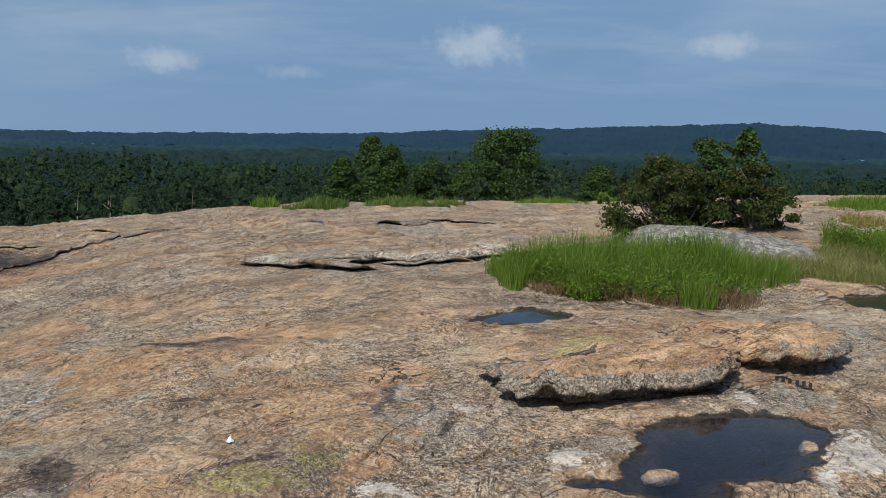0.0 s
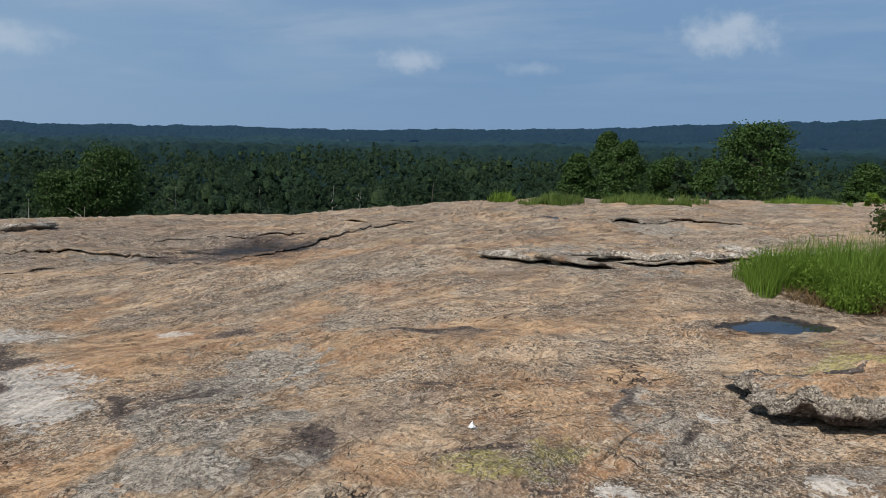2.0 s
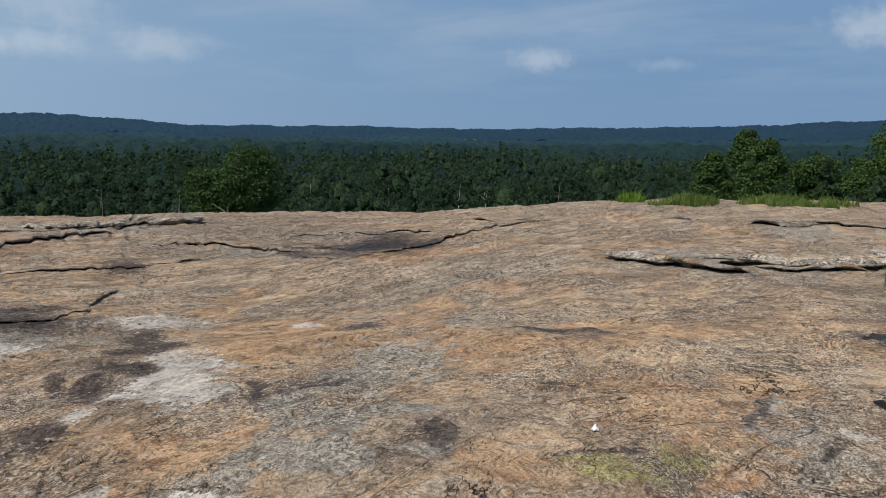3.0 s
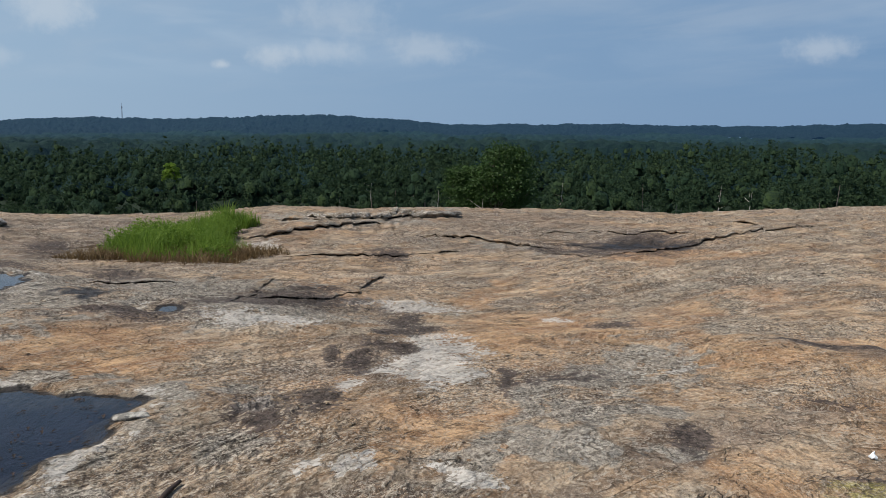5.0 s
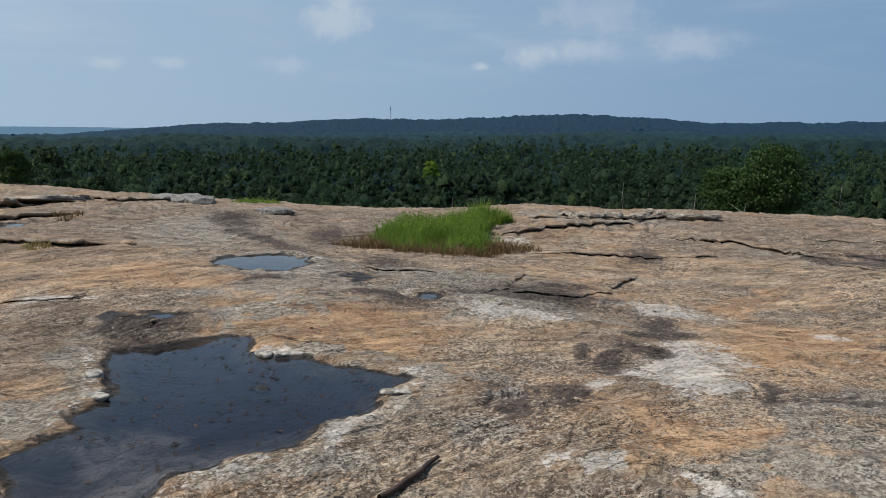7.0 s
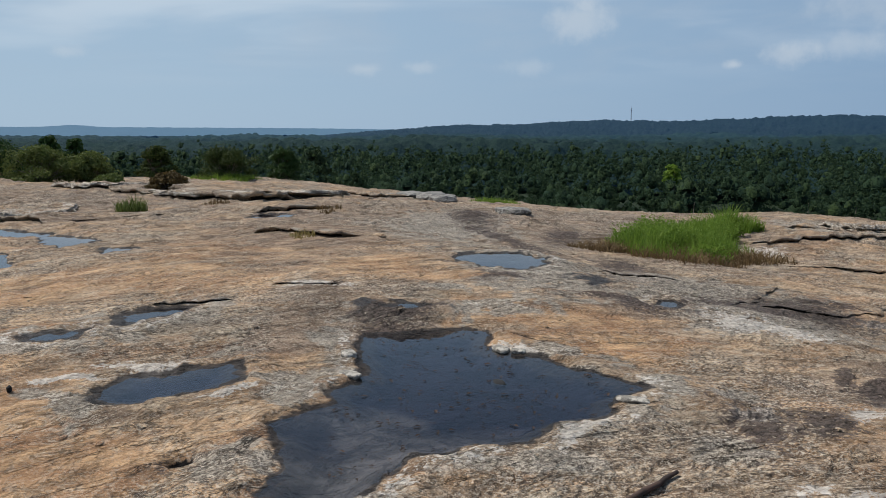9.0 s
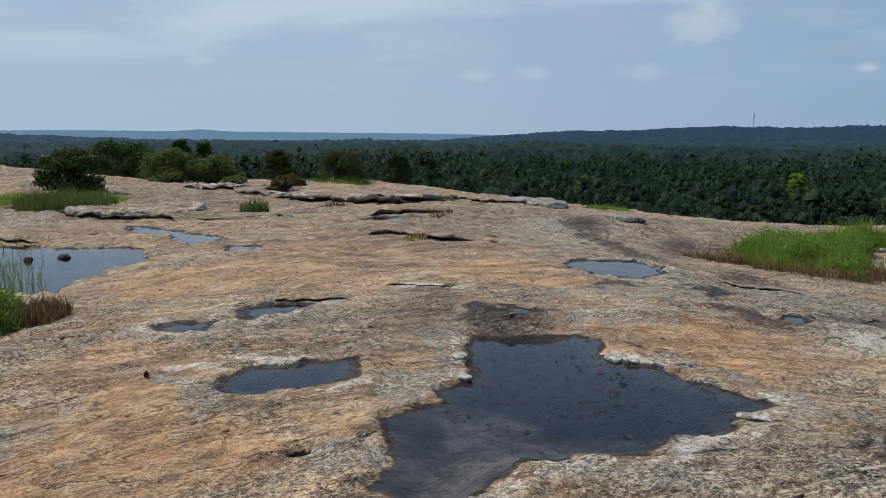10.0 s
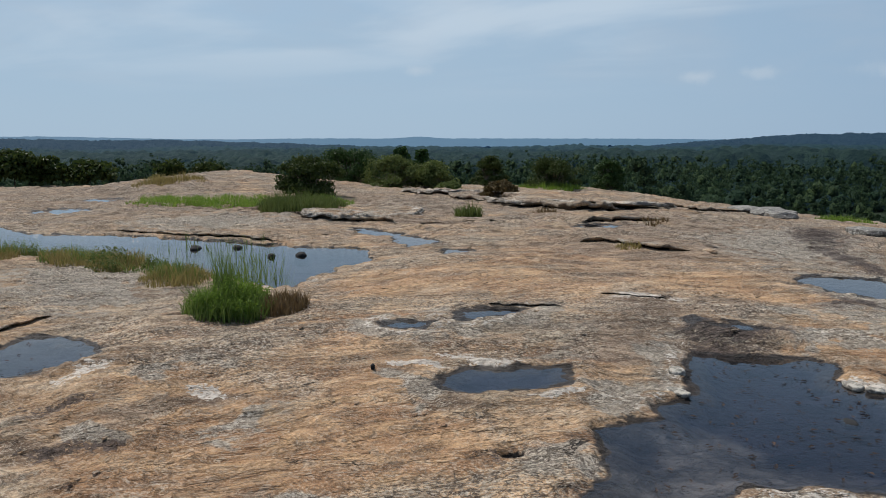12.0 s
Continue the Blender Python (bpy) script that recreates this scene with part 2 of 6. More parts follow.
        _, col = mark("litter", n.mix(mid, rgb(0.012, 0.022, 0.011), rgb(0.024, 0.038, 0.017)), 0.5, 0.4, 0.7, 1.0, mid, col)
        rough = n.math("SUBTRACT", 0.92, n.math("MULTIPLY", wet, 0.45))
    link(n, col, bsdf.inputs["Base Color"])
    if isinstance(rough, bpy.types.NodeSocket):
        link(n, rough, bsdf.inputs["Roughness"])
    bsdf.inputs["Specular IOR Level"].default_value = 0.2
    high = n.math("ADD", n.math("MULTIPLY", streak, 0.9), n.math("MULTIPLY", mid, 0.5))
    high = n.math("SUBTRACT", high, n.math("ADD", n.math("MULTIPLY", n.ramp(pits, 0.55, 0.64), 0.14), n.math("MULTIPLY", n.ramp(fibre, 0.54, 0.66), 0.16)))
    high = n.math("ADD", high, n.math("MULTIPLY", n.math("MULTIPLY", tread, broken), 0.32))
    high = n.math("ADD", n.math("SUBTRACT", n.math("ADD", high, n.math("MULTIPLY", n.ramp(band, 0.503, 0.512), 0.4)), n.math("MULTIPLY", gap, 0.25)), n.math("MULTIPLY", n.ramp(seam, 0.517, 0.524), 0.3))
    high = n.math("ADD", high, n.math("MULTIPLY", n.math("MULTIPLY", n.ramp(crinkle, 0.47, 0.52), scaly), -0.22))
    fine = n.add("ShaderNodeBump", {"Strength": 1.0, "Distance": 0.026, "Height": n.math("ADD", fibre, n.math("MULTIPLY", n.noise(pos, 40.0, 5.0, 0.65), 0.6))}).outputs[0]
    bump = n.add("ShaderNodeBump", {"Strength": 1.0, "Distance": 0.075, "Height": high, "Normal": fine})
    link(n, bump.outputs[0], bsdf.inputs["Normal"])
    return m


def leaf_material(name, a, b, rough=0.55, through_light=0.25, vary=0.0):
    m, n, bsdf, out = material(name, rough)
    isl = n.add("ShaderNodeNewGeometry").outputs["Random Per Island"]
    pos = n.add("ShaderNodeTexCoord").outputs["Object"]
    f = n.math("ADD", n.math("MULTIPLY", isl, 0.7), n.math("MULTIPLY", n.noise(pos, 0.35 if vary else 2.0, 3.0), 0.5), clamp=True)
    col = n.mix(f, rgb(*a), rgb(*b))
    link(n, col, bsdf.inputs["Base Color"])
    bsdf.inputs["Specular IOR Level"].default_value = 0.2
    if through_light:
        back = n.add("ShaderNodeBsdfTranslucent", {"Color": col})
        link(n, n.add("ShaderNodeMixShader", {0: through_light, 1: bsdf.outputs[0], 2: back.outputs[0]}).outputs[0], out.inputs[0])
    return m


def wood_material(name, a, b, scale=9.0):
    m, n, bsdf, _ = material(name, 0.9)
    pos = n.add("ShaderNodeTexCoord").outputs["Object"]
    g = n.noise(n.vmap(pos, (1, 1, 0.2)), scale, 5.0, 0.65)
    link(n, n.mix(n.ramp(g, 0.35, 0.65), rgb(*a), rgb(*b)), bsdf.inputs["Base Color"])
    link(n, n.add("ShaderNodeBump", {"Strength": 0.6, "Distance": 0.02, "Height": g}).outputs[0], bsdf.inputs["Normal"])
    return m


def water_material():
    m, n, bsdf, out = material("pool water", 0.02)
    n.tree.nodes.remove(bsdf)
    pos = n.add("ShaderNodeTexCoord").outputs["Object"]
    bump = n.add("ShaderNodeBump", {"Strength": 0.05, "Distance": 0.01, "Height": n.noise(pos, 7.0, 3.0)}).outputs[0]
    clear = n.add("ShaderNodeBsdfTransparent", {"Color": rgb(0.74, 0.78, 0.86)})
    gloss = n.add("ShaderNodeBsdfGlossy", {"Color": rgb(1.0, 1.0, 1.0), "Roughness": 0.03, "Normal": bump})
    fres = n.add("ShaderNodeFresnel", {"IOR": 1.33, "Normal": bump}).outputs[0]
    link(n, n.add("ShaderNodeMixShader", {0: fres, 1: clear.outputs[0], 2: gloss.outputs[0]}).outputs[0], out.inputs[0])
    return m


def crown_material():
    """Massed crowns: tufts of leaves as relief, each tree a little different."""
    m, n, bsdf, _ = material("massed crowns", 0.9)
    pos = n.add("ShaderNodeTexCoord").outputs["Object"]
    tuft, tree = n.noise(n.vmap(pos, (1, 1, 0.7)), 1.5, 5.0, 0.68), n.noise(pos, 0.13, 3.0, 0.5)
    col = n.mix(n.ramp(tree, 0.40, 0.60), rgb(0.014, 0.031, 0.017), rgb(0.034, 0.055, 0.020))
    col = n.mix(n.ramp(n.noise(pos, 0.022, 3.0), 0.42, 0.6, 0.0, 0.6), col, rgb(0.014, 0.032, 0.018))
    # lows between tufts are coloured darker, as shade in the gaps
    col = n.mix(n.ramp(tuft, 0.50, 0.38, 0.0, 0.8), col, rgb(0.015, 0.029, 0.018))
    link(n, col, bsdf.inputs["Base Color"])
    bsdf.inputs["Specular IOR Level"].default_value = 0.1
    link(n, n.add("ShaderNodeBump", {"Strength": 1.0, "Distance": 0.6, "Height": tuft}).outputs[0], bsdf.inputs["Normal"])
    return m


def canopy_material(name, a, b, glow=None, power=0.0, near=0.0, far=1.0, relief=0.0):
    """Far woods, a backdrop from 330 m outwards; haze is put in as emission."""
    m, n, bsdf, out = material(name, 0.9)
    pos = n.add("ShaderNodeTexCoord").outputs["Object"]
    f = n.math("ADD", n.math("MULTIPLY", n.noise(pos, 0.02, 4.0, 0.7), 0.6), n.math("MULTIPLY", n.noise(pos, 0.16, 3.0), 0.5))
    link(n, n.mix(n.ramp(f, 0.35, 0.75), rgb(*a), rgb(*b)), bsdf.inputs["Base Color"])
    bsdf.inputs["Specular IOR Level"].default_value = 0.1
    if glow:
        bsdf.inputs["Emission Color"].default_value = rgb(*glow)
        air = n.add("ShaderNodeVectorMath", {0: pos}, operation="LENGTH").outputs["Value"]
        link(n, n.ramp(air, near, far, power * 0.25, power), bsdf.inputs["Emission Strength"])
    if relief:
        link(n, n.add("ShaderNodeBump", {"Strength": 1.0, "Distance": relief, "Height": n.noise(pos, 0.35, 5.0, 0.65)}).outputs[0], bsdf.inputs["Normal"])
    return m


def plain_material(name, col, rough=0.7, metal=0.0, vary=0.25, scale=30.0):
    m, n, bsdf, _ = material(name, rough)
    pos = n.add("ShaderNodeTexCoord").outputs["Object"]
    c = n.mix(n.noise(pos, scale, 4.0, 0.6), rgb(*[v * (1 - vary) for v in col]), rgb(*[min(v * (1 + vary), 1) for v in col]))
    link(n, c, bsdf.inputs["Base Color"])
    bsdf.inputs["Metallic"].default_value = metal
    return m


def lichen_stone(name, dim, lit):
    """Pale grey boulder rock, mottled with dark lichen."""
    m, n, bsdf, _ = material(name, 0.9)
    pos = n.add("ShaderNodeTexCoord").outputs["Object"]
    a, b = n.noise(pos, 9.0, 7.0, 0.68, 0.5), n.noise(pos, 30.0, 5.0, 0.65)
    col = n.mix(n.ramp(b, 0.42, 0.6), rgb(*dim), rgb(*lit))
    col = n.mix(n.ramp(a, 0.49, 0.57, 0.0, 0.8), col, rgb(0.07, 0.062, 0.053))
    link(n, col, bsdf.inputs["Base Color"])
    link(n, n.add("ShaderNodeBump", {"Strength": 0.8, "Distance": 0.05, "Height": a}).outputs[0], bsdf.inputs["Normal"])
    return m


ROCK = rock_material("weathered rock", True)
SLAB_ROCK = rock_material("slab rock", True)
STONE = rock_material("loose stone", False)
WATER = water_material()
GRASS = leaf_material("green grass", (0.088, 0.162, 0.018), (0.215, 0.315, 0.05), 0.6, 0.5)
DRY_GRASS = leaf_material("dry grass", (0.20, 0.15, 0.05), (0.36, 0.29, 0.11), 0.7, 0.3)
PALE_GRASS = leaf_material("pale grass", (0.13, 0.15, 0.04), (0.30, 0.31, 0.11), 0.6, 0.35)
REED = leaf_material("rush stems", (0.07, 0.12, 0.022), (0.18, 0.24, 0.06), 0.6, 0.35)
RUSSET = leaf_material("russet sedge", (0.10, 0.06, 0.03), (0.22, 0.15, 0.07), 0.7, 0.25)
SEDGE = leaf_material("dull green sedge", (0.06, 0.09, 0.02), (0.16, 0.19, 0.055), 0.6, 0.3)
BUSH_LEAF = leaf_material("bush leaves", (0.018, 0.038, 0.008), (0.068, 0.088, 0.020), 0.55, 0.3)
BROWN_LEAF = leaf_material("browned bush leaves", (0.06, 0.045, 0.018), (0.15, 0.10, 0.035), 0.6, 0.2)
PINE_LEAF = leaf_material("pine needles", (0.022, 0.052, 0.012), (0.055, 0.10, 0.022), 0.55, 0.15)
# lifted and slightly bluish, haze mixed into the leaf colour
FOREST_LEAF = leaf_material("forest leaves", (0.024, 0.049, 0.028), (0.044, 0.072, 0.032), 0.9, 0.4, 1.0)
BARK = wood_material("grey bark", (0.10, 0.08, 0.06), (0.24, 0.20, 0.16))
DEAD_WOOD = wood_material("bleached dead wood", (0.30, 0.27, 0.23), (0.5, 0.46, 0.41))
STICK_WOOD = wood_material("dark wet stick", (0.02, 0.013, 0.010), (0.07, 0.04, 0.028))
CROWNS = crown_material()
# blue emission on these three stands in for the haze before them
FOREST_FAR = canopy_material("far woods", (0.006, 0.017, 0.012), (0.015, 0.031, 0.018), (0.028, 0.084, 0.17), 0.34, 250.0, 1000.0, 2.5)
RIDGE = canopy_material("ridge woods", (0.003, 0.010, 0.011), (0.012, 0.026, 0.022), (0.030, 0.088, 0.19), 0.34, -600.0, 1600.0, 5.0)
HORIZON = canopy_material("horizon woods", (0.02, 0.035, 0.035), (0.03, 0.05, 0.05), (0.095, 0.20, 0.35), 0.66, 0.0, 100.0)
STEEL = plain_material("galvanised steel", (0.34, 0.35, 0.37), 0.5, 0.6)
PAPER = plain_material("white litter", (0.75, 0.75, 0.73), 0.6)
PAINT = plain_material("black spray paint", (0.015, 0.014, 0.014), 0.6)

# ---- the rock dome ----
# the bare dome: falls off with the square of the distance, steeper where its brow is nearer
BROW = ((-180, -4.0), (-90, -3.0), (-30, -2.9), (-25, -3.2), (-11, -4.2), (0, -4.55), (10, -4.85), (17, -5.25), (24, -5.85), (29, -6.35),
        (37, -6.25), (46, -6.25), (53, -6.2), (58.7, -6.05), (63, -6.3), (70, -6.4), (76.5, -5.8), (85, -5.15), (89, -4.6),
        (94.5, -3.88), (100, -3.65), (112, -3.55), (119, -3.25), (126, -3.2), (136, -3.15), (180, -4.0))
# swells and hollows of the rock: x, y, height, breadth
SWELLS = ((-7.6, 0.6, 0.22, 2.2), (-5.6, 5.6, -0.28, 2.0), (-9.5, 8.5, -0.2, 2.5), (3.9, 11.7, 0.34, 1.3), (5.2, 11.2, 0.25, 1.0),
          (-3.4, 0.4, -0.05, 1.2), (-26.0, -16.5, 0.75, 3.2), (1.9, 6.15, 0.15, 0.75),
          (-2.7, 2.0, 0.05, 0.26), (-2.4, 2.4, 0.045, 0.2), (-3.1, 1.75, 0.03, 0.22), (-2.2, 3.2, 0.06, 0.9), (-5.4, -3.2, 0.10, 1.0))


def bare(x, y):
    """Height of the bare rock dome at x, y (arrays)."""
    r = np.hypot(x, y)
    az = np.degrees(np.arctan2(-x, y))
    brow = np.interp(az, [a for a, _ in BROW], [e for _, e in BROW])
    k = np.tan(np.radians(brow)) ** 2 / (4 * 1.55)
    edge = 1.55 / np.tan(np.radians(-brow)) * 2
    far = np.maximum(r - edge * 1.08, 0)
    z = -k * r * r - 0.012 * far ** 2
    for sx, sy, a, s in SWELLS:
        z = z + a * np.exp(-((x - sx) ** 2 + (y - sy) ** 2) / (2 * s * s))
    return z

# ---- the ground ----
POOLS = {}  # water: the bends of the shore, how far the water lies below the rock, depth
POOLS["foreground"] = (((1.10, 4.12), (1.34, 4.29), (1.60, 4.35), (1.89, 4.42), (2.10, 4.36), (2.21, 4.24), (2.25, 4.09), (2.09, 3.92), (1.97, 3.70), (1.79, 3.48), (1.66, 3.50), (1.39, 3.46), (1.34, 3.30), (1.04, 3.23), (0.60, 3.39), (0.87, 3.51), (0.90, 3.64), (1.06, 3.82)), 0.03, 0.12)
POOLS["grass_side"] = (((0.20, 6.62), (0.53, 7.04), (0.87, 7.20), (1.17, 7.04), (1.33, 6.89), (1.07, 6.71), (0.59, 6.53)), 0.02, 0.04)
POOLS["bank"] = (((4.23, 8.05), (4.47, 8.23), (4.97, 8.35), (5.31, 8.17), (4.94, 7.58), (4.45, 7.45), (4.22, 7.63)), -0.01, 0.08)
POOLS["main"] = (((-5.68, -0.10), (-5.60, 0.17), (-5.64, 0.52), (-5.59, 0.88), (-5.19, 0.80), (-5.02, 0.90), (-4.91, 1.11), (-4.63, 1.21), (-4.42, 1.40), (-4.22, 1.56), (-4.13, 1.56), (-3.99, 1.29), (-3.78, 1.22), (-3.73, 1.06), (-3.70, 0.88), (-3.57, 0.77), (-3.50, 0.64), (-3.48, 0.39), (-3.41, 0.22), (-3.46, 0.11), (-3.29, -0.00), (-3.09, -0.09), (-2.92, -0.39), (-3.14, -0.63), (-3.38, -0.51), (-3.63, -0.56), (-3.92, -0.66), (-4.03, -0.56), (-4.19, -0.29), (-4.37, -0.32), (-4.66, -0.09), (-5.08, -0.14)), 0, 0.1)
POOLS["small"] = (((-4.31, -1.63), (-4.50, -1.59), (-4.68, -1.49), (-4.70, -1.31), (-4.80, -1.15), (-4.86, -1.02), (-4.91, -0.88), (-4.57, -0.82), (-4.42, -0.92), (-4.33, -1.07), (-4.26, -1.21), (-4.18, -1.38), (-4.22, -1.54)), 0.005, 0.07)
POOLS["sliver"] = (((-5.64, -1.91), (-6.08, -1.93), (-6.20, -1.71), (-6.24, -1.38), (-6.09, -1.42), (-5.79, -1.62), (-5.63, -1.79)), 0, 0.06)
POOLS["speck"] = (((-5.36, -2.38), (-5.57, -2.30), (-5.67, -1.96), (-5.33, -2.06), (-5.28, -2.19)), 0, 0.03)
POOLS["hump_foot"] = (((-8.54, 0.99), (-8.81, 1.25), (-8.79, 1.56), (-8.77, 1.88), (-8.33, 2.10), (-7.97, 2.03), (-7.74, 1.75), (-7.72, 1.51), (-7.91, 1.26), (-8.23, 1.09)), 0.015, 0.05)
POOLS["pond_arm"] = (((-12.81, -6.15), (-13.00, -5.51), (-12.62, -4.95), (-12.20, -4.50), (-11.92, -3.89), (-11.43, -3.66), (-11.16, -3.82), (-10.90, -4.01), (-11.35, -4.41), (-12.02, -4.77), (-12.24, -5.37)), 0.01, 0.06)
POOLS["pond_tip"] = (((-10.18, -3.33), (-10.42, -3.29), (-10.50, -2.89), (-10.07, -2.97), (-9.94, -3.15)), 0.005, 0.05)
POOLS["pond"] = (((-11.18, -14.04), (-11.33, -12.29), (-10.55, -10.93), (-10.80, -9.32), (-10.77, -7.96), (-10.60, -6.70), (-10.52, -5.96), (-10.25, -5.54), (-10.51, -5.01), (-10.29, -4.46), (-9.36, -3.97), (-8.77, -4.16), (-8.06, -4.21), (-7.38, -4.16), (-7.32, -4.40), (-7.63, -5.15), (-8.09, -6.41), (-8.53, -7.92), (-8.52, -9.36), (-8.66, -11.00)), 0.01, 0.25)
POOLS["left_front"] = (((-4.42, -5.09), (-4.67, -5.07), (-4.81, -4.90), (-4.67, -4.46), (-4.43, -4.18), (-4.14, -4.22), (-3.91, -4.27), (-3.77, -4.41), (-3.71, -4.63), (-4.09, -5.15)), 0.01, 0.07)
POOLS["valley"] = (((-6.54, 2.58), (-6.73, 2.75), (-6.62, 2.88), (-6.40, 2.87), (-6.37, 2.68)), 0.005, 0.04)
POOLS["far_brow"] = (((-3.05, 17.94), (-3.19, 17.78), (-3.23, 17.43), (-3.16, 17.02), (-3.00, 16.70), (-2.81, 16.60), (-2.67, 16.76), (-2.63, 17.11), (-2.70, 17.52), (-2.86, 17.84)), 0.02, 0.04)
POOLS["far_ledge"] = (((-15.53, -1.58), (-15.40, -1.83), (-15.11, -1.97), (-14.77, -1.94), (-14.51, -1.75), (-14.43, -1.48), (-14.56, -1.23), (-14.85, -1.09), (-15.19, -1.12), (-15.45, -1.31)), 0.02, 0.04)
POOLS["far_flat"] = (((-16.24, -15.44), (-15.79, -15.62), (-15.21, -15.45), (-14.72, -14.99), (-14.51, -14.43), (-14.66, -13.96), (-15.11, -13.78), (-15.69, -13.95), (-16.18, -14.41), (-16.39, -14.97)), 0.02, 0.04)
POOLS["far_flat_two"] = (((-19.70, -16.81), (-19.33, -17.04), (-18.90, -17.01), (-18.57, -16.73), (-18.46, -16.31), (-18.62, -15.91), (-18.99, -15.68), (-19.42, -15.71), (-19.75, -15.99), (-19.86, -16.41)), 0.02, 0.04)
POOLS["seep"] = (((-6.15, 0.31), (-6.14, 0.16), (-6.10, 0.07), (-6.04, 0.06), (-5.98, 0.15), (-5.95, 0.29), (-5.96, 0.44), (-6.00, 0.53), (-6.06, 0.54), (-6.12, 0.45)), 0.02, 0.03)
STAINS = {}  # stains and crusts of the rock: x, y, radial half, cross half, turn
STAINS["pale"] = ((-6.2, 5.28, 0.58, 0.3, 64), (-6.42, 4.82, 0.35, 0.12, 102), (-3.67, 3.42, 0.54, 0.17, 125), (-3.72, 2.69, 0.21, 0.12, 82), (-4.62, 4.03, 0.34, 0.13, 146), (-3.9, 3.19, 0.27, 0.15, 90), (-11.33, 6.55, 0.84, 0.2, 132), (-2.81, 1.65, 0.12, 0.1, 141), (-2.67, 1.79, 0.09, 0.07, 124))
STAINS["pale"] += ((-3.87, 2.07, 0.17, 0.08, 87), (-0.23, 3.28, 0.09, 0.08, 98), (-2.67, 4.61, 0.12, 0.08, 118), (0.72, 3.6, 0.16, 0.11, 67), (0.23, 4.43, 0.09, 0.04, 86), (-4.82, -1.41, 0.32, 0.1, 101), (-4.34, -0.87, 0.13, 0.06, 112), (-4.55, -1.8, 0.14, 0.06, 87), (-3.86, -2.87, 0.2, 0.12, 45))
STAINS["pale"] += ((-4.95, 0.96, 0.18, 0.09, -145), (-3.59, 1.04, 0.27, 0.07, 128), (-4.65, 5.98, 0.19, 0.16, 150), (-0.11, 2.63, 0.04, 0.02, 92), (-3.9, -3.86, 0.22, 0.12, 161), (-6.77, -0.5, 0.31, 0.14, 97), (-5.53, -2.44, 0.26, 0.08, 114), (2.02, 4.66, 0.1, 0.07, 177), (2.08, 3.68, 0.5, 0.13, 60))
STAINS["pale"] += ((-6.17, 5.26, 0.34, 0.6, 139), (-11.07, 6.38, 0.73, 0.31, 149))
STAINS["grey"] = ((-0.05, 3.96, 0.53, 0.28, 84), (-0.27, 4.73, 0.5, 0.05, 91), (0.55, 5.05, 0.58, 0.2, 84), (3.17, 6.2, 1.05, 0.19, 62), (-2.89, 4.42, 1.06, 0.4, 98), (-2.23, 2.73, 0.38, 0.18, -179), (-1.82, 3.08, 0.16, 0.1, -158), (-2.36, 3.37, 0.47, 0.25, 60), (-4.16, -1.71, 0.34, 0.16, 52))
STAINS["grey"] += ((-4.44, -0.55, 0.44, 0.26, 149), (-4.69, 1.14, 0.49, 0.14, -150), (-3.45, -0.73, 0.35, 0.18, -155), (-3.28, 0.71, 0.37, 0.18, 86), (-2.36, 2.52, 0.26, 0.13, 116), (-3.3, 1.5, 0.3, 0.25, 179), (-4.09, 2.12, 0.22, 0.16, 79), (-6.09, 1.01, 0.68, 0.18, 72), (-2.81, 3.48, 0.87, 0.16, 108))
STAINS["grey"] += ((-4.08, -3.34, 0.41, 0.2, 154), (-3.48, -2.45, 0.32, 0.14, 162), (-3.17, -3.18, 0.2, 0.12, 58), (-2.93, -1.76, 0.17, 0.14, 174), (-6.07, 1.05, 0.58, 0.25, 95), (-5.74, 3.05, 0.55, 0.35, 89), (-0.42, 10.12, 1.12, 0.49, 115), (-1.74, 10.17, 1.42, 0.27, 126), (-8.39, 1.91, 1.09, 0.8, 166))
STAINS["grey"] += ((-7.6, 3.42, 1.0, 1.64, 155), (3.48, 10.28, 0.76, 1.2, 73), (-0.85, 10.89, 1.26, 1.72, 95), (3.43, 6.49, 0.76, 0.53, 63), (-7.56, 1.77, 1.56, 0.8, 165), (-7.01, -6.59, 1.98, 1.02, -139), (-13.79, 1.73, 4.03, 1.33, 172), (-13.52, -9.22, 2.03, 2.01, -147))
STAINS["dark"] = ((-6.61, 10.75, 1.61, 0.83, 95), (-6.86, 9.44, 1.19, 0.42, -178), (-1.81, 3.25, 0.2, 0.13, 106), (-4.98, 4.42, 0.37, 0.24, 157), (-4.16, 3.07, 0.27, 0.14, 144), (-4.45, 3.47, 0.25, 0.16, -177), (-3.65, 1.98, 0.42, 0.32, 142), (-6.59, 3.55, 0.89, 0.23, 94), (-7.14, 4.74, 0.54, 0.18, 74))
STAINS["dark"] += ((-4.9, 4.1, 0.34, 0.25, 105), (-4.54, 3.09, 0.25, 0.07, 140), (-4.32, 3.09, 0.2, 0.09, 93), (-11.73, 2.34, 2.71, 0.25, -175), (-5.86, 0.19, 0.32, 0.25, 142), (-0.65, 3.25, 0.15, 0.06, -164), (-0.96, 3.58, 0.26, 0.06, -143), (-1.52, 4.4, 0.21, 0.14, 49), (-1.79, 3.37, 0.12, 0.06, 111))
STAINS["dark"] += ((-1.83, 6.13, 0.33, 0.17, -150), (-2.2, 5.97, 0.27, 0.16, -179), (-5.54, 0.04, 0.21, 0.16, 96), (-5.4, -2.12, 0.24, 0.11, 88), (-3.7, 2.03, 0.23, 0.17, -160), (-3.59, -1.0, 0.08, 0.05, -162), (-3.33, -3.7, 0.2, 0.09, 125), (-2.98, -3.19, 0.19, 0.11, 113), (-5.95, 0.12, 0.3, 0.24, 113))
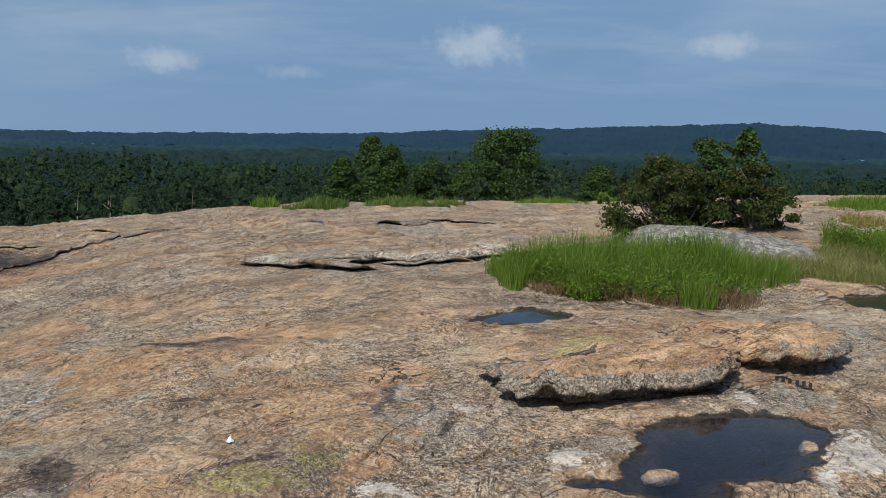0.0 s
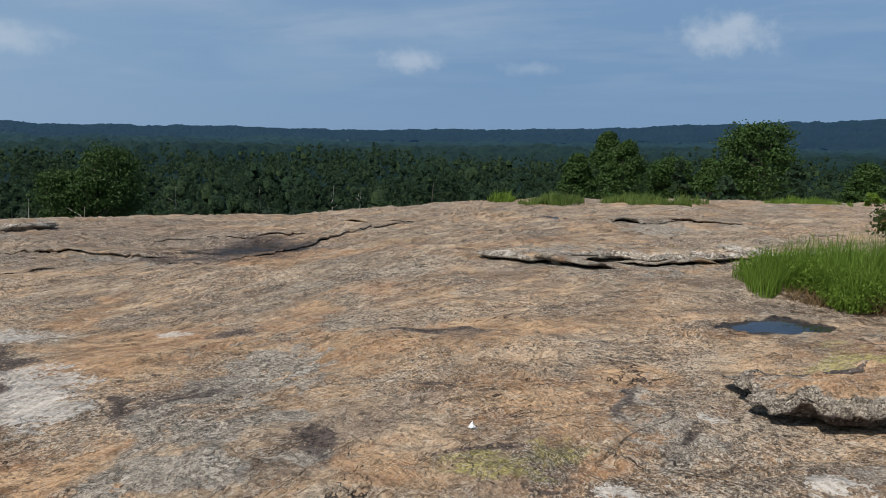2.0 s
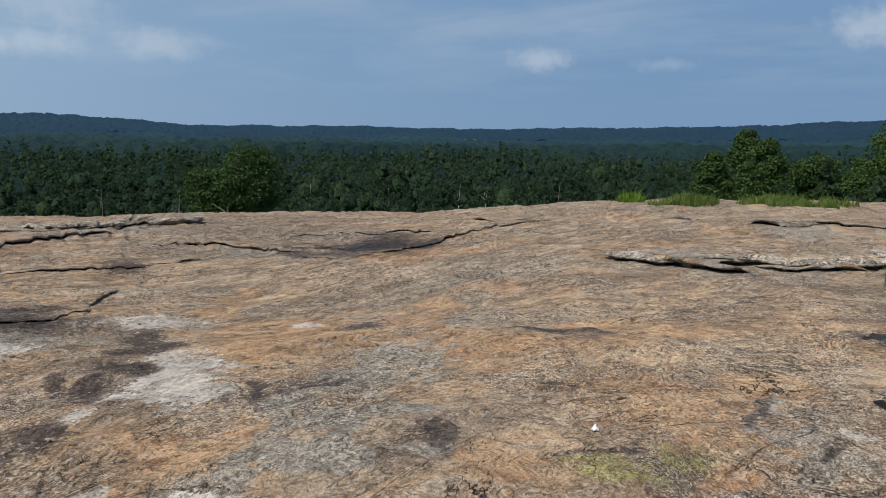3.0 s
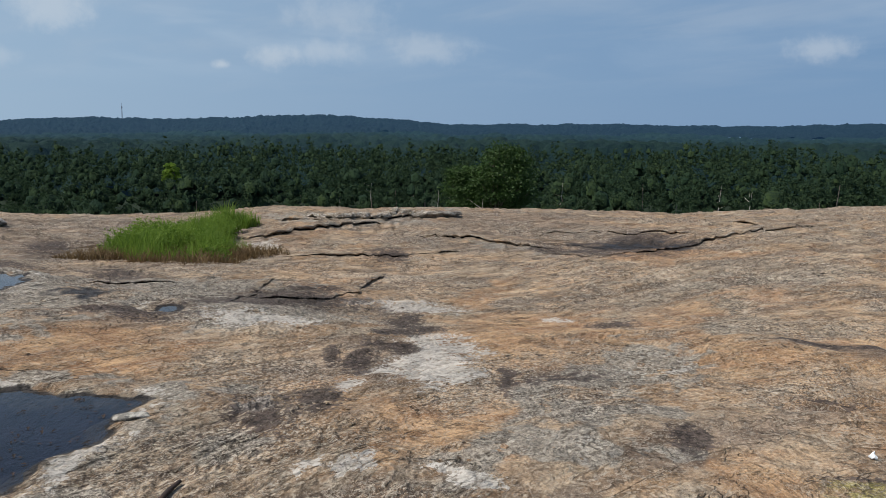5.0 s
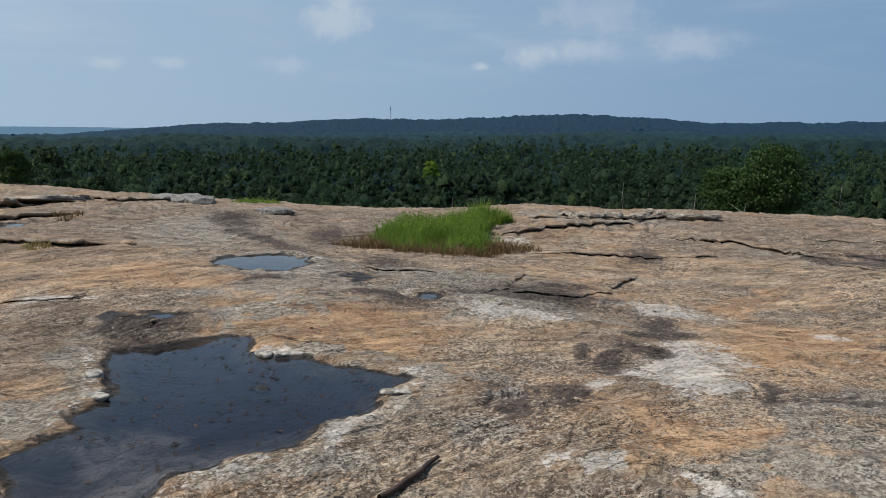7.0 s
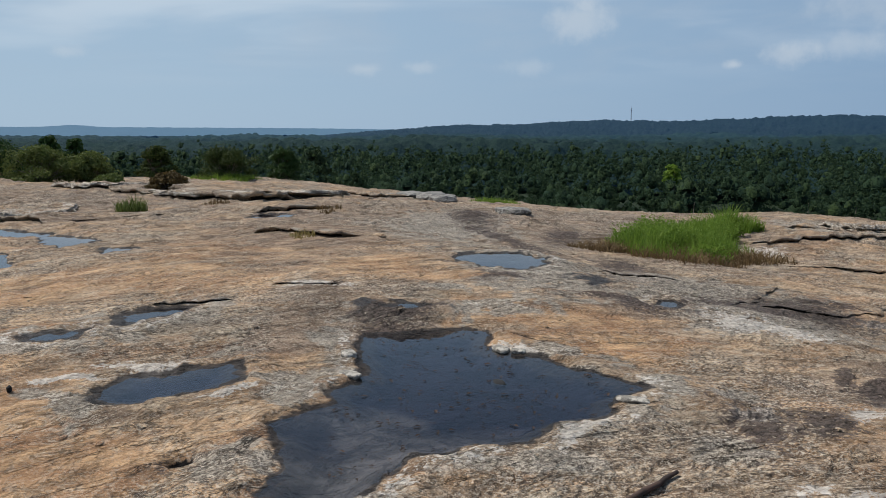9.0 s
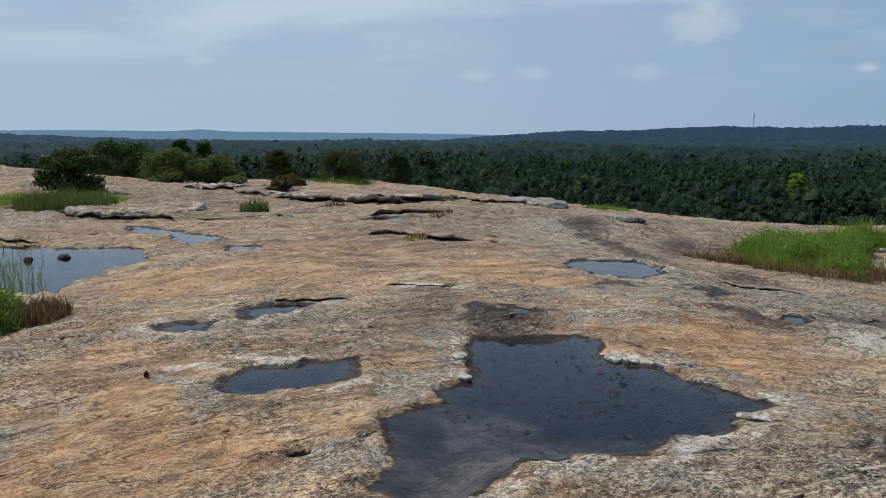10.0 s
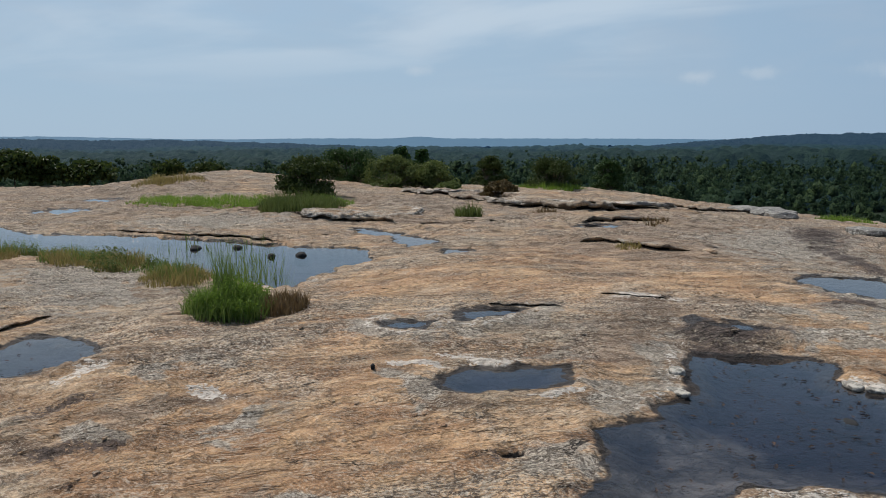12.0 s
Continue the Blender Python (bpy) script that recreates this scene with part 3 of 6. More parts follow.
STAINS["dark"] += ((-3.13, 3.43, 0.44, 0.1, 133), (-2.96, 3.82, 0.43, 0.11, 89), (1.43, 4.59, 0.56, 0.06, -152), (-7.18, 1.38, 0.22, 0.12, 88), (-3.09, 3.81, 0.49, 0.04, 107), (-6.73, 4.45, 0.44, 0.78, 145), (-6.78, 11.45, 1.08, 0.89, 120), (-6.84, 10.79, 1.65, 1.41, 122), (-6.67, 3.91, 0.51, 0.66, 148))
STAINS["dark"] += ((-7.27, 1.22, 0.34, 0.26, 169), (-8.9, 3.2, 0.8, 0.4, 160), (-12.5, 3.6, 1.6, 0.5, 165), (-9.2, 7.6, 1.0, 0.35, 130), (-16.0, 2.6, 2.5, 0.6, 172))
STAINS["orange"] = ((-3.0, 5.73, 0.91, 0.38, 133), (-0.73, 4.42, 0.66, 0.33, -159), (-0.32, 5.24, 0.49, 0.36, 177), (-0.43, 3.54, 0.21, 0.17, 103), (-5.2, 1.27, 0.45, 0.37, 88), (-2.67, 1.97, 0.22, 0.14, 135), (-2.75, 2.68, 0.35, 0.14, 95), (-5.08, 1.55, 0.48, 0.28, 91), (-3.64, -1.75, 0.54, 0.3, 77))
STAINS["orange"] += ((-7.64, -2.98, 1.33, 0.73, 168), (-3.38, -1.54, 0.64, 0.36, 121), (-3.33, -3.17, 0.54, 0.26, 113), (-7.49, -1.83, 1.33, 0.79, 83), (-4.49, -2.5, 0.4, 0.33, 49), (-5.61, -2.63, 0.57, 0.24, 123), (-1.37, 4.28, 0.61, 0.37, 56), (-6.2, 6.53, 1.03, 0.31, 107), (-2.87, 5.8, 0.83, 0.34, 55))
STAINS["orange"] += ((-10.2, 13.74, 2.35, 1.3, -167), (-6.05, 6.22, 0.72, 0.35, 127), (-11.61, 7.21, 1.83, 0.45, 134), (-5.27, 0.96, 0.42, 0.25, 100), (-1.44, 6.16, 0.81, 1.09, 103), (-2.41, 5.17, 0.88, 0.79, 114), (-1.4, 3.19, 0.14, 0.28, 113), (-2.99, -3.01, 0.45, 0.47, -139), (-4.3, -2.18, 0.49, 0.5, -157))
STAINS["orange"] += ((-10.32, -1.0, 2.83, 1.57, -176), (-3.6, -1.79, 0.39, 0.33, -158), (-4.47, 5.3, 1.48, 1.05, 129), (-3.57, 6.48, 1.24, 0.38, 118), (-0.41, 4.19, 0.51, 0.42, 96), (-3.69, 6.41, 0.97, 0.5, 120), (-5.19, 1.96, 0.51, 0.39, 157), (-4.07, -1.91, 1.02, 0.45, -159), (-7.87, 0.05, 1.46, 0.89, 178))
STAINS["orange"] += ((-6.02, 1.6, 0.74, 1.06, 163), (-2.97, 2.33, 0.56, 0.3, 140), (-3.56, -2.68, 0.9, 0.58, -147), (-5.8, 9.85, 1.19, 0.93, 120))
STAINS["yellow"] = ((-0.69, 3.74, 0.24, 0.18, 63), (-0.93, 3.46, 0.26, 0.14, -136), (-0.78, 3.37, 0.16, 0.09, -146), (1.1, 5.78, 0.47, 0.31, 80))
STAINS["wet"] = ((-6.9, 10.9, 0.9, 1.0, 122), (-7.3, 2.3, 0.5, 0.3, 160), (-6.12, 0.05, 0.22, 0.17, 150), (-6.2, 0.32, 0.15, 0.12, 150))
STAINS["grey"] += ((-0.36, 10.58, 1.19, 0.55, 106), (-1.39, 10.50, 1.21, 0.47, 116), (-0.45, 15.13, 1.61, 0.69, 91), (0.67, 10.89, 0.57, 0.38, -143), (-8.52, 9.60, 1.49, 0.34, 161), (-15.03, 14.14, 3.57, 0.70, 129), (-14.20, 9.59, 1.62, 0.93, 126), (-12.59, 10.33, 1.43, 0.53, 78), (-15.35, 9.56, 1.33, 0.67, 141))
STAINS["grey"] += ((-2.67, 4.61, 0.6, 0.28, 118), (2.1, 4.7, 0.4, 0.25, 170), (-6.2, 3.6, 0.5, 1.0, 150))
STAINS["umber"] = ((-12.6, -0.31, 4.03, 1.77, -180), (-5.9, -0.37, 0.69, 0.73, -179), (-12.74, 2.81, 3.72, 1.41, 167), (-15.4, 2.34, 6.08, 3.85, 171), (-22.05, -20.14, 13.08, 4.4, -138), (-10.44, 12.84, 4.14, 2.17, 129), (-16.58, 5.84, 5.9, 3.73, 160), (-11.31, 12.92, 4.06, 2.68, 131), (-19.9, -7.7, 6.96, 3.42, -160))
STAINS["umber"] += ((-1.59, 3.95, 0.58, 0.21, 52), (-1.83, 3.52, 0.38, 0.21, 88), (-1.98, 6.02, 0.68, 0.27, -171), (-4.36, 3.39, 0.68, 0.38, 154), (-1.73, 3.43, 0.34, 0.14, 57), (-4.32, 2.80, 0.62, 0.24, 83), (-3.48, -3.09, 0.54, 0.15, 133), (-6.77, 3.46, 1.02, 0.42, 94), (-5.47, -2.26, 0.44, 0.24, 85), (-3.01, -3.39, 0.31, 0.22, 86), (-3.00, 3.83, 0.57, 0.23, 92), (-6.36, 2.73, 1.19, 0.25, 103), (-6.72, 0.28, 0.92, 0.26, 91))
# thin dark lines drawn in place of a raised crust rim
STAINS["dark"] += ((-0.28, 4.6, 0.5, 0.05, 95), (0.0, 4.05, 0.3, 0.05, 60))
STAINS["umber"] += ((-5.73, 0.12, 0.33, 0.36, 176), (-6.05, 0.36, 0.13, 0.37, 174))
STAINS["umber"] += ((-5.6, -0.16, 0.35, 0.56, 179), (-13.19, 2.74, 1.67, 1.07, 167), (-15.29, 5.14, 1.5, 1.35, 161), (-6.32, -0.57, 0.51, 0.38, -178), (-6.31, 2.28, 0.25, 0.98, 158), (-1.87, 3.06, 0.24, 0.18, 121), (-8.31, 9.71, 1.17, 1.34, 130))
STAINS["dark"] += ((-6.36, 2.23, 0.18, 0.63, 159), (-3.47, 1.9, 0.41, 0.23, 149), (-3.72, 2.41, 0.21, 0.16, 145), (-5.44, 4.57, 0.86, 0.27, 139), (-7.0, 11.48, 1.6, 0.88, 121), (-3.97, 5.96, 0.23, 0.39, 123))
STAINS["pale"] += ((-6.22, 5.34, 0.31, 0.61, 139), (-4.13, 3.74, 0.99, 0.34, 137), (-3.74, 2.69, 0.15, 0.16, 143), (-5.81, 3.25, 0.38, 0.52, 149), (-2.22, 2.14, 0.1, 0.27, 135))
STAINS["grey"] += ((-2.98, 4.78, 0.76, 0.44, 121), (-2.35, 2.1, 0.19, 0.2, 137), (-2.22, 2.91, 0.23, 0.37, 126), (-4.96, 1.28, 0.3, 0.43, 163), (-6.71, 0.73, 0.16, 0.38, 172))
STAINS["mud"] = ((-3.55, 0.05, 0.42, 0.75, 178), (-3.36, -0.3, 0.35, 0.42, 180), (-3.9, -0.1, 0.3, 0.4, 178))
STAINS["soil"] = ((2.14, 8.65, 1.3, 1.45, 77), (4.5, 9.2, 0.7, 1.0, 65), (-11.59, 5.03, 2.3, 1.1, 156), (-5.68, -3.81, 0.5, 0.5, -149), (-9.2, -9.3, 0.6, 1.1, -136), (-8.5, -7.0, 0.7, 0.8, -143), (-17.5, -10.3, 3.0, 1.6, -150))
# broken lips of the rock sheets: points along the lip, rise, how far the sheet runs back
LEDGES = []
LEDGES.append((((-7.95, 6.42), (-7.62, 6.1), (-7.44, 5.8), (-6.91, 5.13), (-6.74, 4.61), (-6.79, 4.12), (-6.9, 3.7)), 0.06, 0.5))
LEDGES.append((((-7.92, 4.72), (-7.13, 4.01), (-6.56, 3.33)), 0.045, 0.5))
LEDGES.append((((-10.99, 9.64), (-9.76, 10.25), (-8.81, 9.96), (-7.47, 9.43)), 0.1, 0.9))
LEDGES.append((((-10.04, 5.45), (-9.5, 5.9), (-9.16, 6.43), (-8.95, 8.07), (-8.3, 9.0)), 0.05, 0.7))
LEDGES.append((((-12.03, 6.57), (-12.2, 7.57), (-12.57, 8.89), (-12.36, 10.22)), 0.13, 1.0))
LEDGES.append((((-12.6, 9.9), (-13.4, 12.0), (-15.2, 14.8)), 0.1, 1.0))
LEDGES.append((((-13.77, 8.28), (-13.18, 9.33), (-12.9, 10.8)), 0.12, 1.2))
LEDGES.append((((-6.25, 9.0), (-6.16, 10.09), (-6.1, 11.12), (-5.81, 12.78), (-5.52, 14.79)), 0.07, 0.8))
LEDGES.append((((-9.81, 11.69), (-8.27, 12.39), (-6.41, 12.43)), 0.07, 0.9))
LEDGES.append((((-2.63, 10.65), (-2.02, 10.15), (-1.61, 9.55), (-1.16, 9.4), (-0.81, 9.85)), 0.22, 1.8))
LEDGES.append((((-0.86, 10.2), (-0.32, 9.85), (0.2, 9.95), (0.5, 10.2)), 0.22, 1.6))
LEDGES.append((((0.3, 10.6), (0.77, 10.54), (1.49, 11.27), (2.1, 11.6)), 0.16, 1.4))
LEDGES.append((((-7.35, 15.6), (-6.24, 14.98), (-5.63, 15.8)), 0.1, 1.2))
LEDGES.append((((-1.5, 15.6), (-1.2, 15.9), (-0.9, 15.7)), 0.2, 1.2))
LEDGES.append((((-1.1, 16.6), (-0.32, 17.1), (0.57, 16.94), (1.3, 17.4)), 0.16, 1.6))
LEDGES.append((((-12.0, -1.6), (-11.3, -1.0), (-10.65, -0.5), (-10.4, 0.14)), 0.17, 1.2))
LEDGES.append((((-15.1, -8.2), (-14.6, -6.6), (-14.0, -5.7), (-13.4, -5.0)), 0.2, 2.0))
LEDGES.append((((-23.76, -5.58), (-20.71, -4.01), (-18.6, -2.1), (-20.4, -0.9)), 0.34, 3.2))
LEDGES.append((((-27.75, -9.04), (-23.2, -6.7), (-22.14, -5.06)), 0.3, 3.0))
LEDGES.append((((-4.56, -5.34), (-4.95, -5.4), (-5.36, -5.46)), 0.08, 0.5))
LEDGES.append((((-15.4, -1.93), (-16.16, -1.18), (-16.38, -0.05)), 0.16, 1.4))
LEDGES.append((((-11.15, -9.9), (-11.02, -8.9), (-10.97, -7.9), (-10.8, -6.7), (-10.66, -5.9)), 0.12, 1.6))
LEDGES.append((((-6.9, -0.9), (-6.8, -0.55), (-6.75, -0.2)), 0.035, 0.35))
LEDGES.append((((-6.25, -1.75), (-6.3, -1.4), (-6.4, -1.1)), 0.025, 0.3))
LEDGES.append((((-8.2, 2.6), (-8.05, 3.0), (-7.9, 3.5)), 0.05, 0.5))
LEDGES.append((((-24.0, -0.6), (-22.4, 0.6), (-22.6, 1.4)), 0.26, 2.0))


def lattice(ix, iy, seed):
    h = (ix.astype(np.int64) * 374761393 + iy.astype(np.int64) * 668265263 + seed * 1442695041) & 0x7FFFFFFF
    h = ((h ^ (h >> 13)) * 1274126177) & 0x7FFFFFFF
    return ((h ^ (h >> 16)) & 0xFFFF) / 65535.0


def value_noise(x, y, seed=0):
    """Smooth noise from -1 to 1, one cell a metre."""
    ix, iy = np.floor(x), np.floor(y)
    fx, fy = x - ix, y - iy
    fx, fy = fx * fx * fx * (fx * (fx * 6 - 15) + 10), fy * fy * fy * (fy * (fy * 6 - 15) + 10)
    ix, iy = ix.astype(np.int64), iy.astype(np.int64)
    a, b, c, d = lattice(ix, iy, seed), lattice(ix + 1, iy, seed), lattice(ix, iy + 1, seed), lattice(ix + 1, iy + 1, seed)
    return 2 * (a + (b - a) * fx + (c - a) * fy + (a - b - c + d) * fx * fy) - 1


def fbm(x, y, octaves=4, seed=0, gain=0.5):
    out, amp = 0.0, 1.0
    for i in range(octaves):
        out = out + amp * value_noise(x * 2 ** i + 17.3 * i, y * 2 ** i - 9.1 * i, seed + i)
        amp *= gain
    return out


def lobe(x, y, spec):
    """How many half axes x, y lies from the middle of an oval."""
    cx, cy, a, b, turn = spec
    c, s = math.cos(radians(turn)), math.sin(radians(turn))
    u, v = (x - cx) * c + (y - cy) * s, -(x - cx) * s + (y - cy) * c
    return np.sqrt((u / a) ** 2 + (v / b) ** 2)


def pool_field(x, y, shore):
    """Rough signed distance to a pool's shore, negative in the water."""
    x, y = np.asarray(x, float), np.asarray(y, float)
    best, inside = np.full(x.shape, 1e6), np.zeros(x.shape, bool)
    for k, (bx, by) in enumerate(shore):
        ax, ay = shore[k - 1]
        dx, dy = bx - ax, by - ay
        t = np.clip(((x - ax) * dx + (y - ay) * dy) / (dx * dx + dy * dy + 1e-12), 0, 1)
        best = np.minimum(best, (x - ax - t * dx) ** 2 + (y - ay - t * dy) ** 2)
        if ay != by:
            inside ^= ((ay > y) != (by > y)) & (x < ax + (y - ay) / (by - ay) * dx)
    wear = 0.0055 * math.hypot(*np.mean(shore, 0))
    return np.where(inside, -1, 1) * np.sqrt(best) + wear * (value_noise(x * 6, y * 6, 41) + 0.9 * fbm(x * 15, y * 15, 2, 43))


def step01(v, a, b):
    t = np.clip((v - a) / (b - a), 0, 1)
    return t * t * (3 - 2 * t)


def pool_level(shore, sink):
    cx, cy = np.mean(shore, 0)
    return float(bare(np.array(cx), np.array(cy))) - sink


def grain(x, y):
    """Across and along the grain of the gneiss, which swings round as it runs over the dome."""
    m = np.maximum(-x, 0)
    m1 = np.minimum(m, 4)
    bend = 0.2 * np.clip(y - 2, -5, 2.5) ** 2 + np.maximum(y - 4.5, 0) + 2 * np.maximum(-3 - y, 0)
    return 0.5 * (bend - 0.6 * x + 0.3 * m1 ** 2 + 2.4 * (m - m1)), 0.3 * (0.3 * x + 0.95 * y)


def ground(x, y, marks=None):
    """Height of the finished rock at x, y (arrays); fills the dictionary marks with the stains."""
    x, y = np.asarray(x, float), np.asarray(y, float)
    r = np.hypot(x, y)
    z = bare(x, y)
    calm = np.clip(r / 60, 0, 1)
    across, along = grain(x, y)
    z = z + (0.045 * fbm(x * 0.45, y * 0.45, 3, 3) + 0.014 * fbm(across * 2.2, along * 2.2, 4, 11)) * (1 + 2 * calm)
    # knobbly weathered bosses in places
    z = z + 0.035 * fbm(x * 1.7, y * 1.7, 3, 13) * step01(value_noise(x * 0.5, y * 0.5, 17), -0.2, 0.5) * step01(r, 12, 6)
    z = z + 0.006 * fbm(across * 9, along * 7, 3, 19) * step01(r, 16, 8)
    # low sheets that peel off: terraces of the slow noise
    sheet = fbm(x * 0.33 + 4, y * 0.33, 4, 23, 0.55) * 3.2
    frac = sheet - np.floor(sheet)
    z = z + 0.05 * step01(r, 7, 16) * (1 + calm) * (step01(frac, 0.0, 0.10) - frac)
    flake = fbm(x * 0.9 + 7, y * 0.62, 4, 29, 0.55) * 5
    frac = flake - np.floor(flake)
    z = z + 0.020 * step01(r, 2.2, 3.5) * step01(r, 22, 10) * step01(value_noise(x * 0.6, y * 0.6, 31), -0.4, 0.3) * (step01(frac, 0.0, 0.06) - frac)
    z = z + 0.005 * fbm(x * 8, y * 8, 2, 37) * step01(r, 14, 7)
    shore = np.full(np.shape(x), 1e3)
    for lobes, sink, depth in POOLS.values():
        cx, cy = np.mean(lobes, 0)
        broad = max(math.hypot(px - cx, py - cy) for px, py in lobes)
        reach = broad + 1.4
        sel = np.hypot(x - cx, y - cy) < reach
        if not sel.any():
            continue
        s = pool_field(x[sel], y[sel], lobes)
        level = pool_level(lobes, sink)
        margin = 0.25 + 0.22 * min(broad, 1.6)
        rim = level + 0.005 + 0.05 * np.maximum(s, 0) + 0.018 * step01(s, 0.0, 0.05) + 0.014 * fbm(x[sel] * 9, y[sel] * 9, 2, 5)
        rim = np.where(s > 0, np.maximum(rim, level + 0.004), level + 0.004 - depth * step01(s, 0.0, -0.28))
        w = step01(s, margin, 0.05)
        z[sel] = z[sel] * (1 - w) + rim * w
        shore[sel] = np.minimum(shore[sel], s)
    z = z - 0.09 * np.exp(-((x + 3.59) ** 2 + (y + 1.0) ** 2) / (2 * 0.05 ** 2))
    if marks is not None:
        wx, wy = x + 0.12 * fbm(x * 3, y * 3, 2, 91), y + 0.12 * fbm(x * 3, y * 3, 2, 97)
        for name, ovals in STAINS.items():
            v = np.zeros(np.shape(x))
            for spec in ovals:
                v = np.maximum(v, 1.4 - lobe(wx, wy, spec))
            marks[name] = np.clip(v, 0, 1.4)
        marks["silt"] = np.clip((-shore - 0.05) / 0.12, 0, 1.3)
        marks["wet"] = np.maximum(marks["wet"], np.clip(0.8 - shore / 0.07, 0, 1.3))
        marks["mud"] = np.where(shore < -0.03, marks["mud"], 0)
        marks["litter"] = np.where((z < -7.5) | (r > 90), 1.4, 0)
        # the small pit is also coloured black, for the shade inside it
        marks["cleft"] = 1.3 * np.exp(-((x + 3.59) ** 2 + (y + 1.0) ** 2) / (2 * 0.045 ** 2))
        where = step01(value_noise(x * 1.1, y * 1.1, 57), -0.5, 0.5) * (r < 9)
        marks["grey"] = np.maximum(marks["grey"], 0.8 * np.exp(-((shore - 0.18) / 0.16) ** 2) * where)
        marks["pale"] = np.maximum(marks["pale"], 0.5 * np.exp(-((shore - 0.09) / 0.06) ** 2) * where)
    return z


def height(x, y):
    return float(ground(np.array([float(x)]), np.array([float(y)]))[0])


def mesh_from(name, verts, faces, mats=(), smooth=True):
    me = bpy.data.meshes.new(name)
    verts, faces = np.asarray(verts, np.float32), np.asarray(faces, np.int32)
    k = faces.shape[1]
    me.vertices.add(len(verts))
    me.vertices.foreach_set("co", verts.ravel())
    me.loops.add(faces.size)
    me.loops.foreach_set("vertex_index", faces.ravel())
    me.polygons.add(len(faces))
    me.polygons.foreach_set("loop_start", np.arange(0, faces.size, k, dtype=np.int32))
    me.polygons.foreach_set("loop_total", np.full(len(faces), k, np.int32))
    me.polygons.foreach_set("use_smooth", np.full(len(faces), smooth))
    for m in mats:
        me.materials.append(m)
    me.update(calc_edges=True)
    me.validate()
    return me


def grid_faces(rows, cols, wrap=False):
    i, j = np.meshgrid(np.arange(rows - 1), np.arange(cols if wrap else cols - 1), indexing="ij")
    k = (j + 1) % cols
    return np.stack([i * cols + j, i * cols + k, (i + 1) * cols + k, (i + 1) * cols + j], -1).reshape(-1, 4)


def forest_floor(x, y):
    r = np.hypot(x, y)
    return -24.0 + 5 * fbm(x / 90, y / 90, 3, 131) - 44 * step01(r, 600, 1000)


def build_ground():
    az = np.radians(np.concatenate([np.linspace(-36, 142, 1130), np.linspace(143, 322, 60)[1:-1]]))
    radii, r = [0.05, 0.6, 1.2], 1.7
    while r < 64:
        radii.append(r)
        r += min(max(r * r / 640, 0.012), 0.05 + 0.0060 * r)
    radii += list(np.geomspace(65, 4950, 36))
    rr, aa = np.meshgrid(np.array(radii), az, indexing="ij")
    x, y = (-rr * np.sin(aa)).ravel(), (rr * np.cos(aa)).ravel()
    marks = {}
    z = ground(x, y, marks)
    rad = np.hypot(x, y)
    z = np.maximum(z, forest_floor(x, y))
    z = np.where(rad > 200, forest_floor(x, y), z)
    faces = grid_faces(len(radii), len(az), True)[:, ::-1]
    me = mesh_from("ground", np.stack([x, y, z], -1), faces, [ROCK])
    for name, v in marks.items():
        me.attributes.new(name, "FLOAT", "POINT").data.foreach_set("value", v.astype(np.float32))
    return tagged(new("ground", me), "broad dome of tan and grey weathered bare rock with stains", "rock ground", kind="structure")


build_ground()


def build_pool(lobes, sink):
    level = pool_level(lobes, sink)
    (x0, y0), (x1, y1) = np.min(lobes, 0) - 0.2, np.max(lobes, 0) + 0.2
    step = max((x1 - x0) / 60, 0.025)
    xs, ys = np.arange(x0, x1, step), np.arange(y0, y1, step)
    gx, gy = np.meshgrid(xs, ys, indexing="ij")
    s = pool_field(gx.ravel(), gy.ravel(), lobes)
    f = grid_faces(len(xs), len(ys))
    f = f[(s[f] < 0.03).any(1)]
    used, inv = np.unique(f, return_inverse=True)
    verts = np.stack([gx.ravel()[used], gy.ravel()[used], np.full(len(used), level)], -1)
    me = mesh_from("water", verts, inv.reshape(-1, 4)[:, ::-1], [WATER])
    return tagged(new("water", me), "still shallow rainwater pool in a rock hollow", "rain pool", "rain pools", "structure")


for pool_lobes, pool_sink, _ in POOLS.values():
    build_pool(pool_lobes, pool_sink)

# ---- the woods and hills ----
# skyline of the wooded hills: azimuth, elevation
SKYLINE = ((-45, 1.0), (-30, 1.2), (-22, 1.72), (-17, 1.45), (-5, 1.0), (9, 0.38), (18, 0.22), (25, 0.06), (33, 0.18), (45, 0.12), (50, 0.5), (55, 0.78), (60, 0.6), (65.4, 0.4),
           (72.4, 0.45), (76, 0.2), (82, 0.08), (85.5, -0.18), (92, -0.7), (110, -0.75), (118, -0.35), (126, -0.1), (136, 0.0), (145, 0.0))
HORIZON_LINE = ((-45, -0.3), (80, -0.3), (88, -0.12), (95, -0.05), (101, -0.02), (106, 0.0), (107.9, 0.16), (110, 0.02), (116, 0.05), (122, 0.0), (126, 0.05), (133.5, 0.25), (136, 0.22), (150, 0.2))


